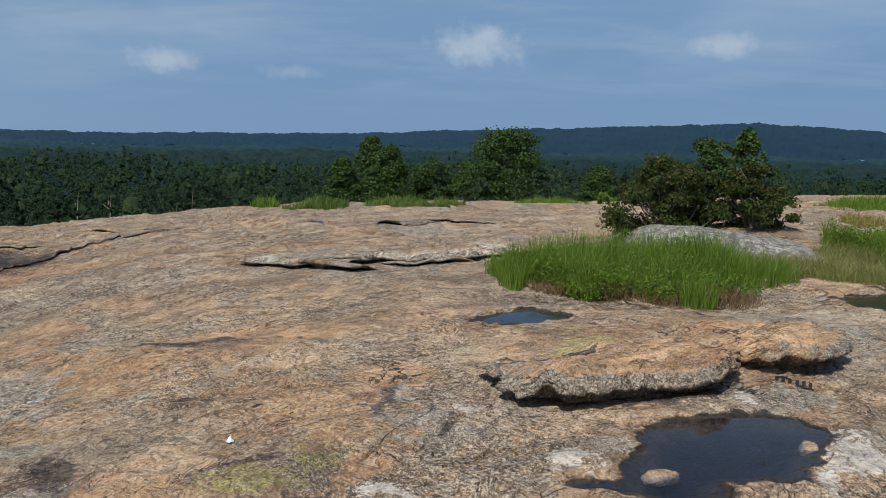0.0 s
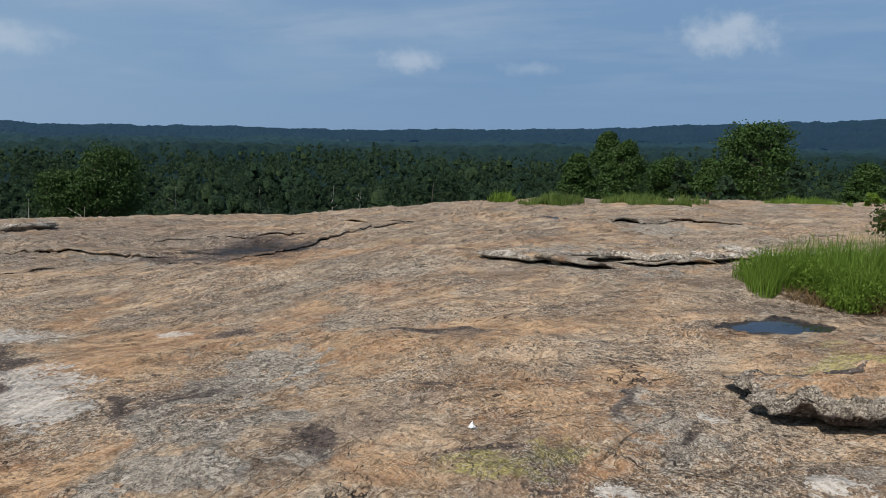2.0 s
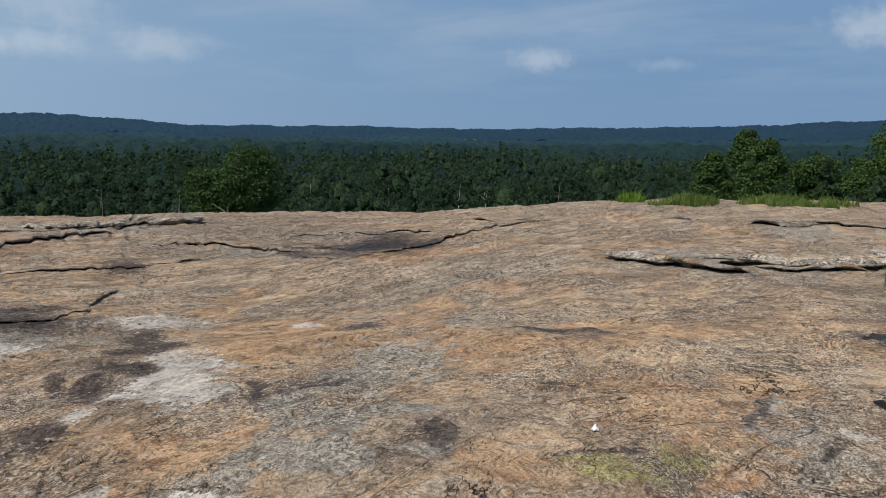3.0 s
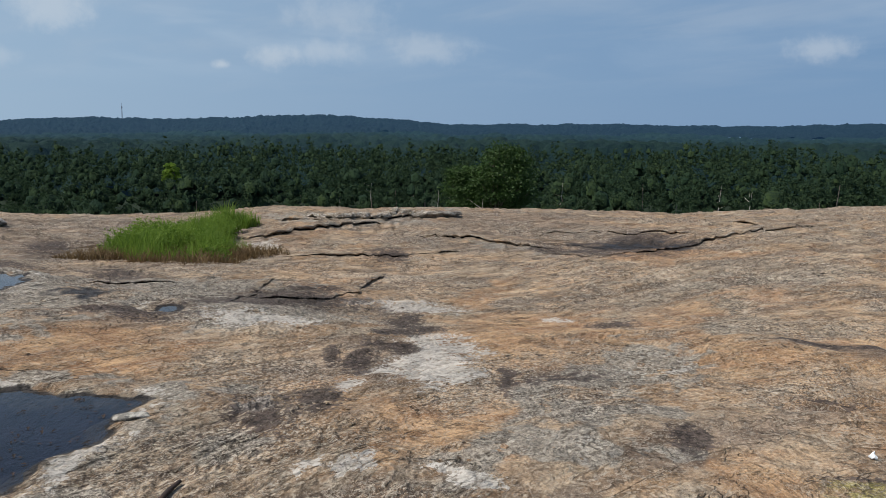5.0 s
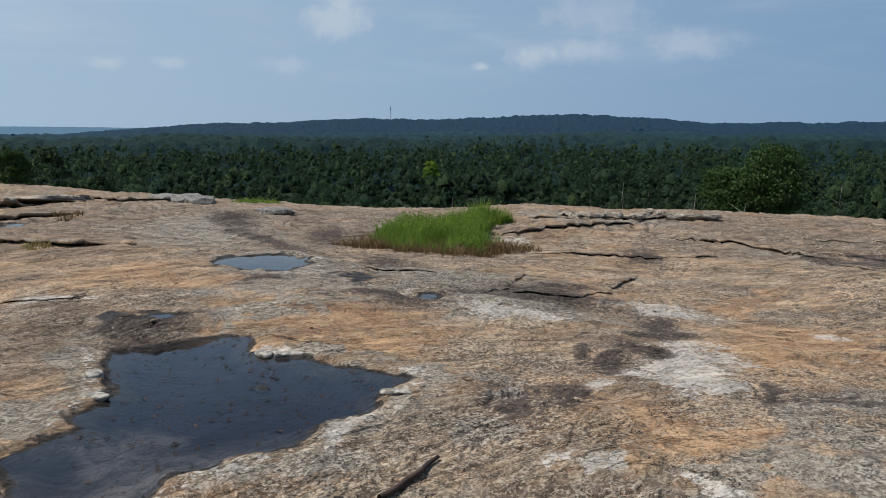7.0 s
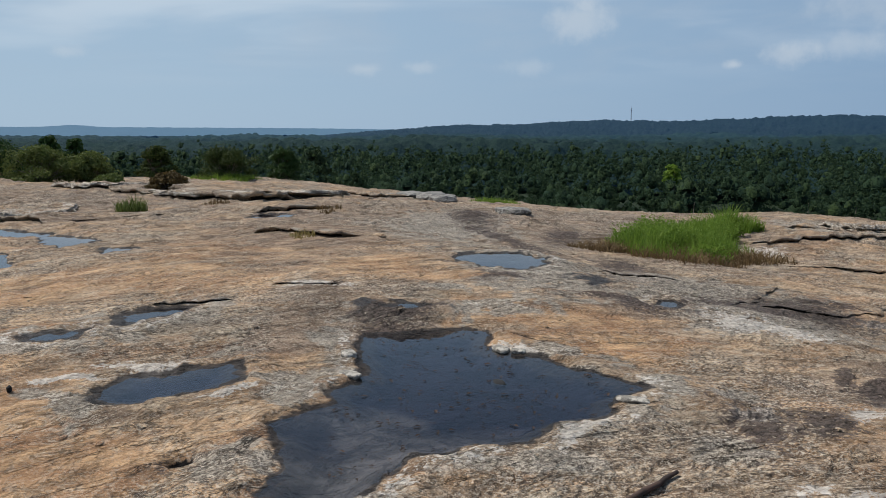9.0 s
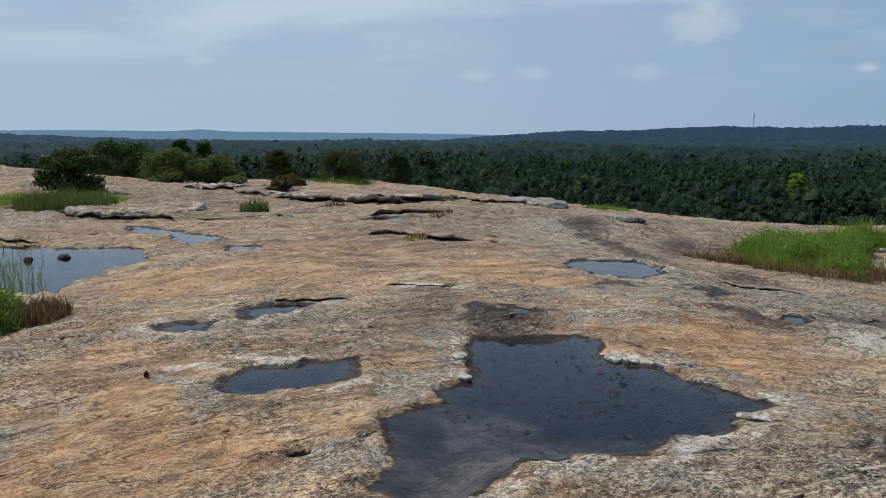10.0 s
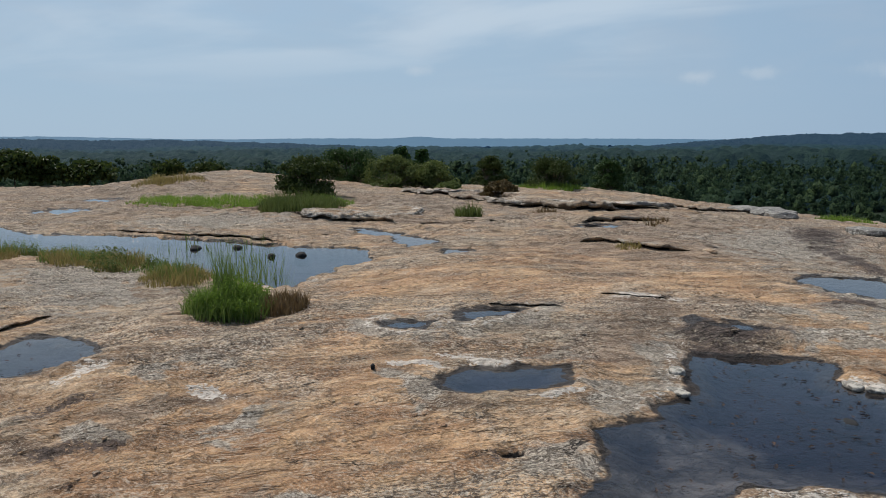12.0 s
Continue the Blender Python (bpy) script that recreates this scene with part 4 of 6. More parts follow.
def wood_top(az, r):
    """Height of the far treetops by azimuth in degrees and distance."""
    x, y = -r * np.sin(np.radians(az)), r * np.cos(np.radians(az))
    z = -10.2 + 3.0 * fbm(x / 110, y / 110, 3, 201) - 1.5 * step01(r, 400, 1000)
    z = z - 22 * step01(r, 900, 2000) * step01(az, 84, 92) * step01(az, 124, 112)
    ridge = np.interp(az, [a for a, _ in SKYLINE], [e for _, e in SKYLINE]) + 0.05 * fbm(az * 0.9, az * 0.3, 3, 211)
    crest = 1.55 + 2100 * np.tan(np.radians(ridge))
    z = z + np.maximum(crest - z, 0) * step01(r, 800, 2100) ** 1.3 * (1 - 0.7 * step01(r, 2200, 2900))
    mid = 1.55 + 1250 * np.tan(np.radians(ridge - 0.75 + 0.22 * value_noise(az * 0.16, az * 0.05, 5)))
    z = np.maximum(z, mid * np.exp(-((r - 1250) / 260) ** 2) - 40 * (1 - np.exp(-((r - 1250) / 260) ** 2)))
    far = 1.55 + 4600 * np.tan(np.radians(np.interp(az, [a for a, _ in HORIZON_LINE], [e for _, e in HORIZON_LINE]) + 0.012 * fbm(az * 1.3, az, 3, 9)))
    z = z + (far - z) * step01(r, 3000, 4500)
    tree = value_noise(x / 22, y / 22, 303) * 1.6 - 2.0
    dome = np.zeros(np.shape(x))
    cx, cy = np.floor(x / 6.5), np.floor(y / 6.5)
    for i in (-1, 0, 1):
        for j in (-1, 0, 1):
            px, py = cx + i + 0.9 * lattice(cx + i, cy + j, 11), cy + j + 0.9 * lattice(cx + i, cy + j, 12)
            d = np.hypot(x / 6.5 - px, y / 6.5 - py) / (0.62 + 0.35 * lattice(cx + i, cy + j, 13))
            dome = np.maximum(dome, (2.6 + 3.6 * lattice(cx + i, cy + j, 14)) * np.sqrt(np.clip(1 - d * d, 0, 1)))
    tree = tree + dome
    tree = tree + 3.0 * (lattice(np.floor(az * 21), np.floor(r / 45), 77) - 0.5) * step01(r, 1100, 1600)
    return z + tree * (1 - 0.45 * step01(r, 2300, 3000)) - 14 * step01(r, 340, 311)


def build_woods(name, r0, r1, rows, cols, mat, label, category, kind):
    az = np.linspace(-42, 147, cols)
    rr, aa = np.meshgrid(np.geomspace(r0, r1, rows), az, indexing="ij")
    z = wood_top(aa.ravel(), rr.ravel())
    a = np.radians(aa.ravel())
    me = mesh_from(name, np.stack([-rr.ravel() * np.sin(a), rr.ravel() * np.cos(a), z], -1), grid_faces(rows, cols)[:, ::-1], [mat])
    return tagged(new(name, me), label, category, kind=kind)


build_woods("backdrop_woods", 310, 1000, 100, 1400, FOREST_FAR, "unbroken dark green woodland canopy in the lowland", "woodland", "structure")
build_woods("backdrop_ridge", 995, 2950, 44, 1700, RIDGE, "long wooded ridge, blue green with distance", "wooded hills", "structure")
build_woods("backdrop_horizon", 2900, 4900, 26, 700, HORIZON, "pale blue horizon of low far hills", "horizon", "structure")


def spray(centres, normals, size, rng, stretch=1.0):
    """Leaf clumps as bent four-sided scraps round the given centres. Returns vertices and quads."""
    n = len(centres)
    normals = normals + rng.normal(0, 0.55, (n, 3))
    normals /= np.linalg.norm(normals, axis=1, keepdims=True) + 1e-9
    side = np.cross(normals, rng.normal(0, 1, (n, 3)))
    side /= np.linalg.norm(side, axis=1, keepdims=True) + 1e-9
    up = np.cross(normals, side)
    s = (np.asarray(size) * rng.uniform(0.6, 1.35, n))[:, None]
    bend = normals * s * 0.25
    v = np.stack([centres - side * s * 0.5 * stretch, centres - up * s * 0.42 + bend, centres + side * s * 0.55 * stretch, centres + up * s * 0.42 + bend], 1)
    return v.reshape(-1, 3), np.arange(4 * n).reshape(-1, 4)


def soft_normals(ob, normals):
    """Shade leaf scraps as the round crown that they make up together."""
    me = ob.data
    normals = normals / (np.linalg.norm(normals, axis=1, keepdims=True) + 1e-9)
    me.attributes.new("custom_normal", "FLOAT_VECTOR", "POINT").data.foreach_set("vector", normals.astype(np.float32).ravel())
    return ob


def face_out(v, f, normals):
    """Turn each scrap so that its face looks the way its crown does."""
    e = np.cross(v[f[:, 2]] - v[f[:, 0]], v[f[:, 3]] - v[f[:, 1]])
    return np.where((np.sum(e * normals[f[:, 0]], axis=1) < 0)[:, None], f[:, ::-1], f)


def crown_points(rng, puffs, per, spread):
    """Points and outward normals on clumps; puffs: rows of x, y, z, radius."""
    puffs = np.asarray(puffs, float)
    d = rng.normal(0, 1, (len(puffs), per, 3))
    d /= np.linalg.norm(d, axis=2, keepdims=True)
    d[..., 2] = np.where(d[..., 2] < -0.35, -d[..., 2], d[..., 2])
    c = puffs[:, None, :3] + d * puffs[:, None, 3:4] * rng.uniform(1 - spread, 1.05, (len(puffs), per, 1)) * np.array([1, 1, 0.75])
    return c.reshape(-1, 3), d.reshape(-1, 3)


def tree_puffs(rng, tall, wide, conifer, count):
    """The clumps of one crown with its foot at the origin."""
    t = rng.uniform(0, 1, count) ** (0.8 if conifer else 0.9)
    zz = tall * (0.30 + 0.66 * t)
    if conifer:
        lim = wide * np.clip(1.08 - t, 0.1, 1) ** 0.8
    else:
        lim = wide * np.sqrt(np.clip(1 - (2 * t - 0.8) ** 2 / 1.75, 0.05, 1))
    a = rng.uniform(0, 2 * math.pi, count)
    rad = lim * np.sqrt(rng.uniform(0.08, 1, count)) * 0.78
    size = wide * rng.uniform(0.20, 0.46, count) * (1 - 0.45 * t * conifer)
    return np.stack([rad * np.cos(a), rad * np.sin(a), zz, size], -1)


def tube(path, radii, sides=6):
    """A tapered tube along a path. Returns vertices and quads."""
    path = np.asarray(path, float)
    out = []
    for i, p in enumerate(path):
        d = path[min(i + 1, len(path) - 1)] - path[max(i - 1, 0)]
        d = d / (np.linalg.norm(d) + 1e-9)
        u = np.cross(d, (0.31, 0.92, 0.2))
        u /= np.linalg.norm(u) + 1e-9
        w = np.cross(d, u)
        for k in range(sides):
            a = 2 * math.pi * k / sides
            out.append(p + radii[i] * (math.cos(a) * u + math.sin(a) * w))
    return np.array(out), grid_faces(len(path), sides, True)


def join(pieces):
    verts, faces, base = [], [], 0
    for v, f in pieces:
        verts.append(v)
        faces.append(np.asarray(f) + base)
        base += len(v)
    return np.concatenate(verts), np.concatenate(faces)


def part(name, pieces, mat, parent=None, label="", smooth=True):
    v, f = join(pieces) if isinstance(pieces, list) else pieces
    ob = new(name, mesh_from(name, v, f, [mat], smooth))
    ob.parent = parent
    if label:
        ob["label"] = label
    return ob


def build_forest():
    """The nearer woods below the dome, thousands of crowns in one sheet of leaves, with trunks."""
    rng = np.random.default_rng(5)
    leaves, trunks, bodies, shade, body_shade = [], [], [], [], []
    bm = bmesh.new()
    bmesh.ops.create_icosphere(bm, subdivisions=1, radius=1.0)
    ico_v, ico_f = np.array([v.co[:] for v in bm.verts]), np.array([[v.index for v in f.verts] for f in bm.faces])
    bm.free()
    bands = ((48, 95, 26, 16, 20, 0.32), (95, 170, 26, 14, 15, 0.37), (170, 335, 34, 8, 6, 0.58))
    for r0, r1, area, count, per, size in bands:
        total = int(0.5 * radians(187) * (r1 ** 2 - r0 ** 2) / area)
        for _ in range(total):
            r = math.sqrt(rng.uniform(r0 ** 2, r1 ** 2))
            az = radians(rng.uniform(-41, 146))
            x, y = -r * math.sin(az), r * math.cos(az)
            foot = float(max(bare(np.array(x), np.array(y)), forest_floor(np.array(x), np.array(y))))
            if foot > -2.5:
                continue
            conifer = rng.random() < 0.5
            top = -7.6 + rng.normal(0, 1.7) + 2.2 * float(value_noise(np.array(x / 40), np.array(y / 40), 61))
            if r < 75:
                top -= 2.5
            tall = max(top - foot, 5.0)
            low = foot > -9.0
            if low:
                tall = rng.uniform(1.6, 3.6)
            wide = (0.45 if low else 1.0) * rng.uniform(2.2, 3.4) * (0.85 if conifer else 1.15)
            p = tree_puffs(rng, tall, wide, conifer, count)
            p[:, 2] = tall - (tall - p[:, 2]) * min(1.0, (14.0 if r < 95 else 10.0) / tall)
            c, nrm = crown_points(rng, p, per, 0.5)
            v, f = spray(c + (x, y, foot), nrm, size, rng)
            middle = np.array((x, y, foot + 0.62 * tall))
            out = np.repeat(1.0 * nrm, 4, 0) + 0.5 * (v - middle) / wide + (0, 0, 0.35)
            leaves.append((v, face_out(v, f, out)))
            shade.append(out)
            p = p[:: 3] * (1, 1, 1, 0.85)
            bv = (ico_v[None] * p[:, None, 3:4] * rng.uniform(0.5, 1.25, (len(p), len(ico_v), 1)) * (0.85, 0.85, 1.0) + p[:, None, :3]).reshape(-1, 3)
            bf = (ico_f[None] + (len(ico_v) * np.arange(len(p)))[:, None, None]).reshape(-1, 3)
            bodies.append((bv + (x, y, foot), bf))
            body_shade.append(np.tile(ico_v, (len(p), 1)) * 1.0 + 0.5 * (bv + (x, y, foot) - middle) / wide + (0, 0, 0.35))
            if r < 120 and not low:
                trunks.append(tube([(x, y, foot), (x + rng.normal(0, 0.2), y, foot + tall * 0.5), (x, y, foot + tall * 0.8)], [0.18, 0.12, 0.04], 5))
    ob = new("woods", mesh_from("woods", *join(leaves), [FOREST_LEAF], False))
    soft_normals(ob, np.concatenate(shade))
    tagged(ob, "dense dark green mixed pine and oak woods below the dome", "woodland", kind="stuff")
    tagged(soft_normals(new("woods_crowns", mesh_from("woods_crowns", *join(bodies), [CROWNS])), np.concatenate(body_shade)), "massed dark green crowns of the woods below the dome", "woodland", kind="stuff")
    tagged(new("woods_trunks", mesh_from("woods_trunks", *join(trunks), [BARK])), "thin grey trunks of the woods below the dome", "tree trunks", kind="stuff")


build_forest()


def polar(az, r):
    return -r * math.sin(radians(az)), r * math.cos(radians(az))


def build_tree(name, az, r, top_el, wide, conifer, seed, label, category, mat, size=0.34, puffs=70, per=26, group=""):
    """A single tree; top_el: the elevation of its tip over the eye's level."""
    rng = np.random.default_rng(seed)
    x, y = polar(az, r)
    foot = height(x, y) if r < 45 else float(max(bare(np.array(x), np.array(y)), forest_floor(np.array(x), np.array(y))))
    tall = 1.55 + r * math.tan(radians(top_el)) - foot
    thing = tagged(new(name), label, category, group)
    thing.matrix_basis = pose(x, y, foot - 0.05)
    lean = rng.normal(0, 0.02 * tall, 2)
    wood = [tube([(0, 0, 0), (lean[0] * 0.4, lean[1] * 0.4, tall * 0.4), (lean[0], lean[1], tall * 0.96)], [0.018 * tall, 0.012 * tall, 0.003 * tall], 8)]
    p = tree_puffs(rng, tall, wide, conifer, puffs)
    p[:, 2] = tall - (tall - p[:, 2]) * min(1.0, 2.4 * wide / tall)
    for q in p[:: 4]:
        start = np.array([lean[0] * q[2] / tall, lean[1] * q[2] / tall, q[2] * 0.88])
        wood.append(tube([start, (start + q[:3]) / 2 + (0, 0, 0.1 * wide * 0.3), q[:3]], [0.005 * tall, 0.003 * tall, 0.001 * tall], 4))
    part("trunk", wood, BARK, thing, "grey bark trunk and limbs")
    c, nrm = crown_points(rng, p, per, 0.55)
    v, f = spray(c, nrm, size, rng)
    out = np.repeat(nrm, 4, 0) + 0.6 * (v - (0, 0, tall - wide)) / wide + (0, 0, 0.2)
    soft_normals(part("crown", (v, face_out(v, f, out)), mat, thing, "", False), out)
    return thing


EDGE = "trees at the foot of the dome"
for spec in ((-4.6, 62, 1.0, 3.5, False, 3), (5.5, 66, 0.4, 2.0, True, 4), (4.3, 64, -0.32, 2.8, True, 5), (7.6, 67, -1.25, 2.2, True, 6), (1.0, 70, -1.6, 2.4, False, 7),
             (41.4, 70, -1.45, 3.6, False, 8), (44.2, 72, -3.0, 2.6, False, 12), (-11.5, 74, -1.5, 3.0, True, 10), (-1.6, 68, -1.4, 1.6, True, 11)):
    build_tree("pine_tree", spec[0], spec[1], spec[2], spec[3], spec[4], spec[5], "full green pine rising beyond the brow of the rock", "pine tree", PINE_LEAF, 0.19, 120, 110, EDGE)
build_tree("yellow_green_tree", 65.5, 150, -2.75, 1.9, False, 21, "bright yellow green crown among the dark woods", "tree", GRASS, 0.6, 40, 16)
build_tree("pine_sapling", -21.5, 24, 1.5, 0.6, True, 31, "young pine standing behind the big bush", "pine tree", PINE_LEAF, 0.13, 60, 22)
for spec in ((138.0, 44, -0.9, 1.4, 41), (135.8, 44, -0.8, 1.3, 42), (134.0, 44, -1.25, 1.15, 43), (131.3, 44, -1.65, 1.35, 44), (126.2, 48, -1.65, 1.0, 45), (123.6, 48, -1.8, 1.1, 46)):
    build_tree("oak_tree", spec[0], spec[1], spec[2], spec[3], False, spec[4], "dark rounded tree beyond the far edge of the rock", "tree", BUSH_LEAF, 0.24, 60, 30, "dark trees at the far edge")


def snag(az, r, top_el, seed):
    rng = np.random.default_rng(seed)
    x, y = polar(az, r)
    top = 1.55 + r * math.tan(radians(top_el))
    thing = tagged(new("dead_tree"), "bleached bare dead trunk among the green woods", "dead tree", "dead trees")
    thing.matrix_basis = pose(x, y, top - 9)
    part("trunk", [tube([(0, 0, -6), (0.1, 0, 3), (0.5, 0.1, 8.5)], [0.13, 0.09, 0.02], 7)], DEAD_WOOD, thing)
    for i in range(5):
        z, a = rng.uniform(3, 8), rng.uniform(0, 6.28)
        ln = rng.uniform(0.6, 1.4)
        part("branch", [tube([(0.15, 0.05, z), (0.15 + ln * math.cos(a), ln * math.sin(a), z + 0.5 * ln)], [0.03, 0.010], 5)], DEAD_WOOD, thing)


for spec in ((24.0, 110, -4.1, 1), (37.2, 105, -3.6, 2), (46.5, 95, -4.4, 3), (43.3, 68, -4.9, 4), (51.5, 120, -3.9, 5), (26.0, 120, -3.7, 6)):
    snag(*spec)


def build_tower():
    """The lattice mast on the ridge."""
    x, y = polar(68.5, 2080)
    foot = 1.55 + 2080 * math.tan(radians(0.30))
    top = 1.55 + 2080 * math.tan(radians(1.42))
    thing = tagged(new("radio_tower"), "slender grey lattice radio mast on the wooded ridge", "radio mast")
    thing.matrix_basis = pose(x, y, foot)
    h = top - foot
    for k in range(3):
        a = 2.1 * k
        part("mast_leg", [tube([(1.3 * math.cos(a), 1.3 * math.sin(a), -12), (0.8 * math.cos(a), 0.8 * math.sin(a), h)], [0.35, 0.3], 5)], STEEL, thing)
    for i in range(12):
        z = h * i / 12
        part("brace", [tube([(1.3, 0, z), (-0.7, 1.1, z + h / 24), (-0.7, -1.1, z + h / 12)], [0.14] * 3, 4)], STEEL, thing)
    part("aerial", [tube([(0, 0, h), (0, 0, h + 5)], [0.2, 0.08], 5)], STEEL, thing)
    part("antenna_panel", [tube([(0, 0, h * 0.8), (0, 0, h * 0.88)], [1.6, 1.6], 8)], STEEL, thing)


build_tower()


# ---- bushes and grass on the rock ----
def build_bush(x, y, tall, wide, seed, label, leaf=0.045, count=5200, mat=BUSH_LEAF, twigs=0, brown=0.0, puffs=34, name="bush", deep=None):
    rng = np.random.default_rng(seed)
    thing = tagged(new(name), label, "bush")
    thing.matrix_basis = pose(x, y, height(x, y) - 0.06)
    deep = deep or wide
    a = rng.uniform(0, 6.283, puffs)
    t = rng.uniform(0.0, 1, puffs)
    rad = np.sqrt(rng.uniform(0.02, 1, puffs)) * np.sqrt(np.clip(1.12 - t ** 2, 0.05, 1)) * 0.8
    p = np.stack([rad * wide * np.cos(a), rad * deep * np.sin(a), tall * (0.03 + 0.85 * t), wide * rng.uniform(0.16, 0.30, puffs)], -1)
    wood = []
    for q in p:
        mid = q[:3] * (0.45, 0.45, 0.5) + rng.normal(0, 0.04 * wide, 3)
        wood.append(tube([(rng.normal(0, 0.06 * wide), rng.normal(0, 0.06 * wide), 0), mid, q[:3]], [0.022 * tall, 0.012 * tall, 0.004 * tall], 5))
    for _ in range(twigs):
        q = p[rng.integers(len(p))][:3]
        tip = q * (1.15, 1.15, 1.0) + (rng.normal(0, 0.08), rng.normal(0, 0.08), 0.22 * tall)
        wood.append(tube([q, (q + tip) / 2, tip], [0.006, 0.004, 0.002], 4))
    part("stem", wood, BARK, thing, "grey branching stems")
    per = max(int(count / puffs), 4)
    c, nrm = crown_points(rng, p, per, 0.75)
    v, f = spray(c, nrm, leaf, rng, 1.35)
    if brown > 0:
        pick = rng.random(len(f)) < brown * (0.4 + 1.2 * (rng.random(len(f)) < 0.5))
        part("leaves", (v, f[~pick]), mat, thing, "small dark green leaves", False)
        part("dry_leaves", (v, f[pick]), BROWN_LEAF, thing, "browned dry leaves", False)
    else:
        part("leaves", (v, f), mat, thing, "", False)
    return thing


build_bush(3.26, 11.1, 1.28, 0.98, 51, "large rounded dark green bush on a grey boulder, twigs browning", 0.036, 24000, twigs=16, brown=0.05, puffs=64)
build_bush(4.55, 11.1, 1.05, 0.72, 52, "dark green open bush with bare stems on a grey boulder", 0.036, 12000, twigs=8, brown=0.04, puffs=46)
build_bush(3.95, 11.6, 1.45, 0.8, 53, "taller green bush behind the rounded one", 0.036, 8000, mat=PINE_LEAF, brown=0.04, puffs=30)
FAR_BUSHES = ((-21.6, -10.9, 1.25, 1.4, 61, BUSH_LEAF, "dense dark green bush beside a strip of grass"), (-30.5, -13.3, 1.7, 1.7, 62, PINE_LEAF, "green rounded bush on the far rock"),
              (-29.5, -11.0, 1.3, 1.6, 63, SEDGE, "yellowish green low bush on bare rock"), (-31.0, -9.9, 1.15, 1.3, 65, SEDGE, "dull green low bush on bare rock"),
              (-38.0, -8.8, 1.6, 1.1, 66, BUSH_LEAF, "dark olive bush at the far brow"), (-23.2, -5.2, 0.6, 0.65, 67, BROWN_LEAF, "reddish brown low bush in a rock cleft"),
              (-25.3, -7.4, 0.45, 0.6, 68, SEDGE, "low olive bush on the rock"), (-37.8, -5.5, 1.6, 1.7, 69, BUSH_LEAF, "dark bush at the far brow"), (-39.9, -3.1, 1.6, 1.1, 70, PINE_LEAF, "small green bush at the far brow"))
for bx, by, bt, bw, bs, bm, bl in FAR_BUSHES:
    build_bush(bx, by, bt, bw, bs, bl, 0.07, 9000, bm, puffs=60)
build_tree("pine_sapling", 109.8, 33, -0.6, 0.85, True, 71, "young dark pine among bushes on the far rock", "pine tree", PINE_LEAF, 0.14, 50, 20)
build_tree("pine_sapling", 108.3, 33.5, -0.8, 0.85, True, 73, "young dark pine beside its twin on the far rock", "pine tree", PINE_LEAF, 0.14, 50, 20)
build_bush(7.05, 33.0, 0.6, 0.6, 72, "small bright green bush on the brow", 0.09, 900, GRASS, puffs=14)


def build_grass(name, ovals, count, tall, mat, seed, label, width=0.0045, lean=0.5, category="grass"):
    """A patch of blades in one sheet."""
    rng = np.random.default_rng(seed)
    share = np.array([q[2] * q[3] for q in ovals])
    share = share / share.sum()
    pick = rng.choice(len(ovals), count, p=share)
    spec = np.array([q[:5] for q in ovals], float)[pick]
    rad, ang = np.sqrt(rng.uniform(0, 1, count)), rng.uniform(0, 2 * math.pi, count)
    u, v = rad * np.cos(ang) * spec[:, 2], rad * np.sin(ang) * spec[:, 3]
    c, s = np.cos(np.radians(spec[:, 4])), np.sin(np.radians(spec[:, 4]))
    x, y = spec[:, 0] + u * c - v * s, spec[:, 1] + u * s + v * c
    thick = value_noise(x * 1.9, y * 1.9, seed) + 0.6 * value_noise(x * 5, y * 5, seed + 1)
    keep = (thick > -0.55) & (rad < 0.80 + 0.30 * value_noise(x * 2.6, y * 2.6, seed + 2))
    x, y, rad, thick = x[keep], y[keep], rad[keep], thick[keep]
    z = ground(x, y) - 0.01
    n = len(x)
    h = tall * rng.uniform(0.4, 1.2, n) * (1.12 - 0.62 * rad ** 2.5) * (1 + 0.42 * thick)
    a = rng.uniform(0, 2 * math.pi, n)
    side = np.stack([np.cos(a), np.sin(a), np.zeros(n)], -1) * (width * rng.uniform(0.6, 1.3, n))[:, None]
    b = rng.uniform(0, 2 * math.pi, n)
    tip = np.stack([np.cos(b), np.sin(b), np.zeros(n)], -1) * (h * lean * rng.uniform(0.1, 1.2, n))[:, None]
    p0 = np.stack([x, y, z], -1)
    p1 = p0 + tip * 0.3 + np.stack([np.zeros(n), np.zeros(n), h * 0.55], -1)
    p2 = p0 + tip + np.stack([np.zeros(n), np.zeros(n), h], -1)
    verts = np.stack([p0 - side, p0 + side, p1 + side * 0.8, p1 - side * 0.8, p2 + side * 0.15, p2 - side * 0.15], 1).reshape(-1, 3)
    base = 6 * np.arange(n)[:, None]
    faces = np.concatenate([base + [0, 1, 2, 3], base + [3, 2, 4, 5]])
    return tagged(new(name, mesh_from(name, verts, faces, [mat], False)), label, category, kind="stuff")


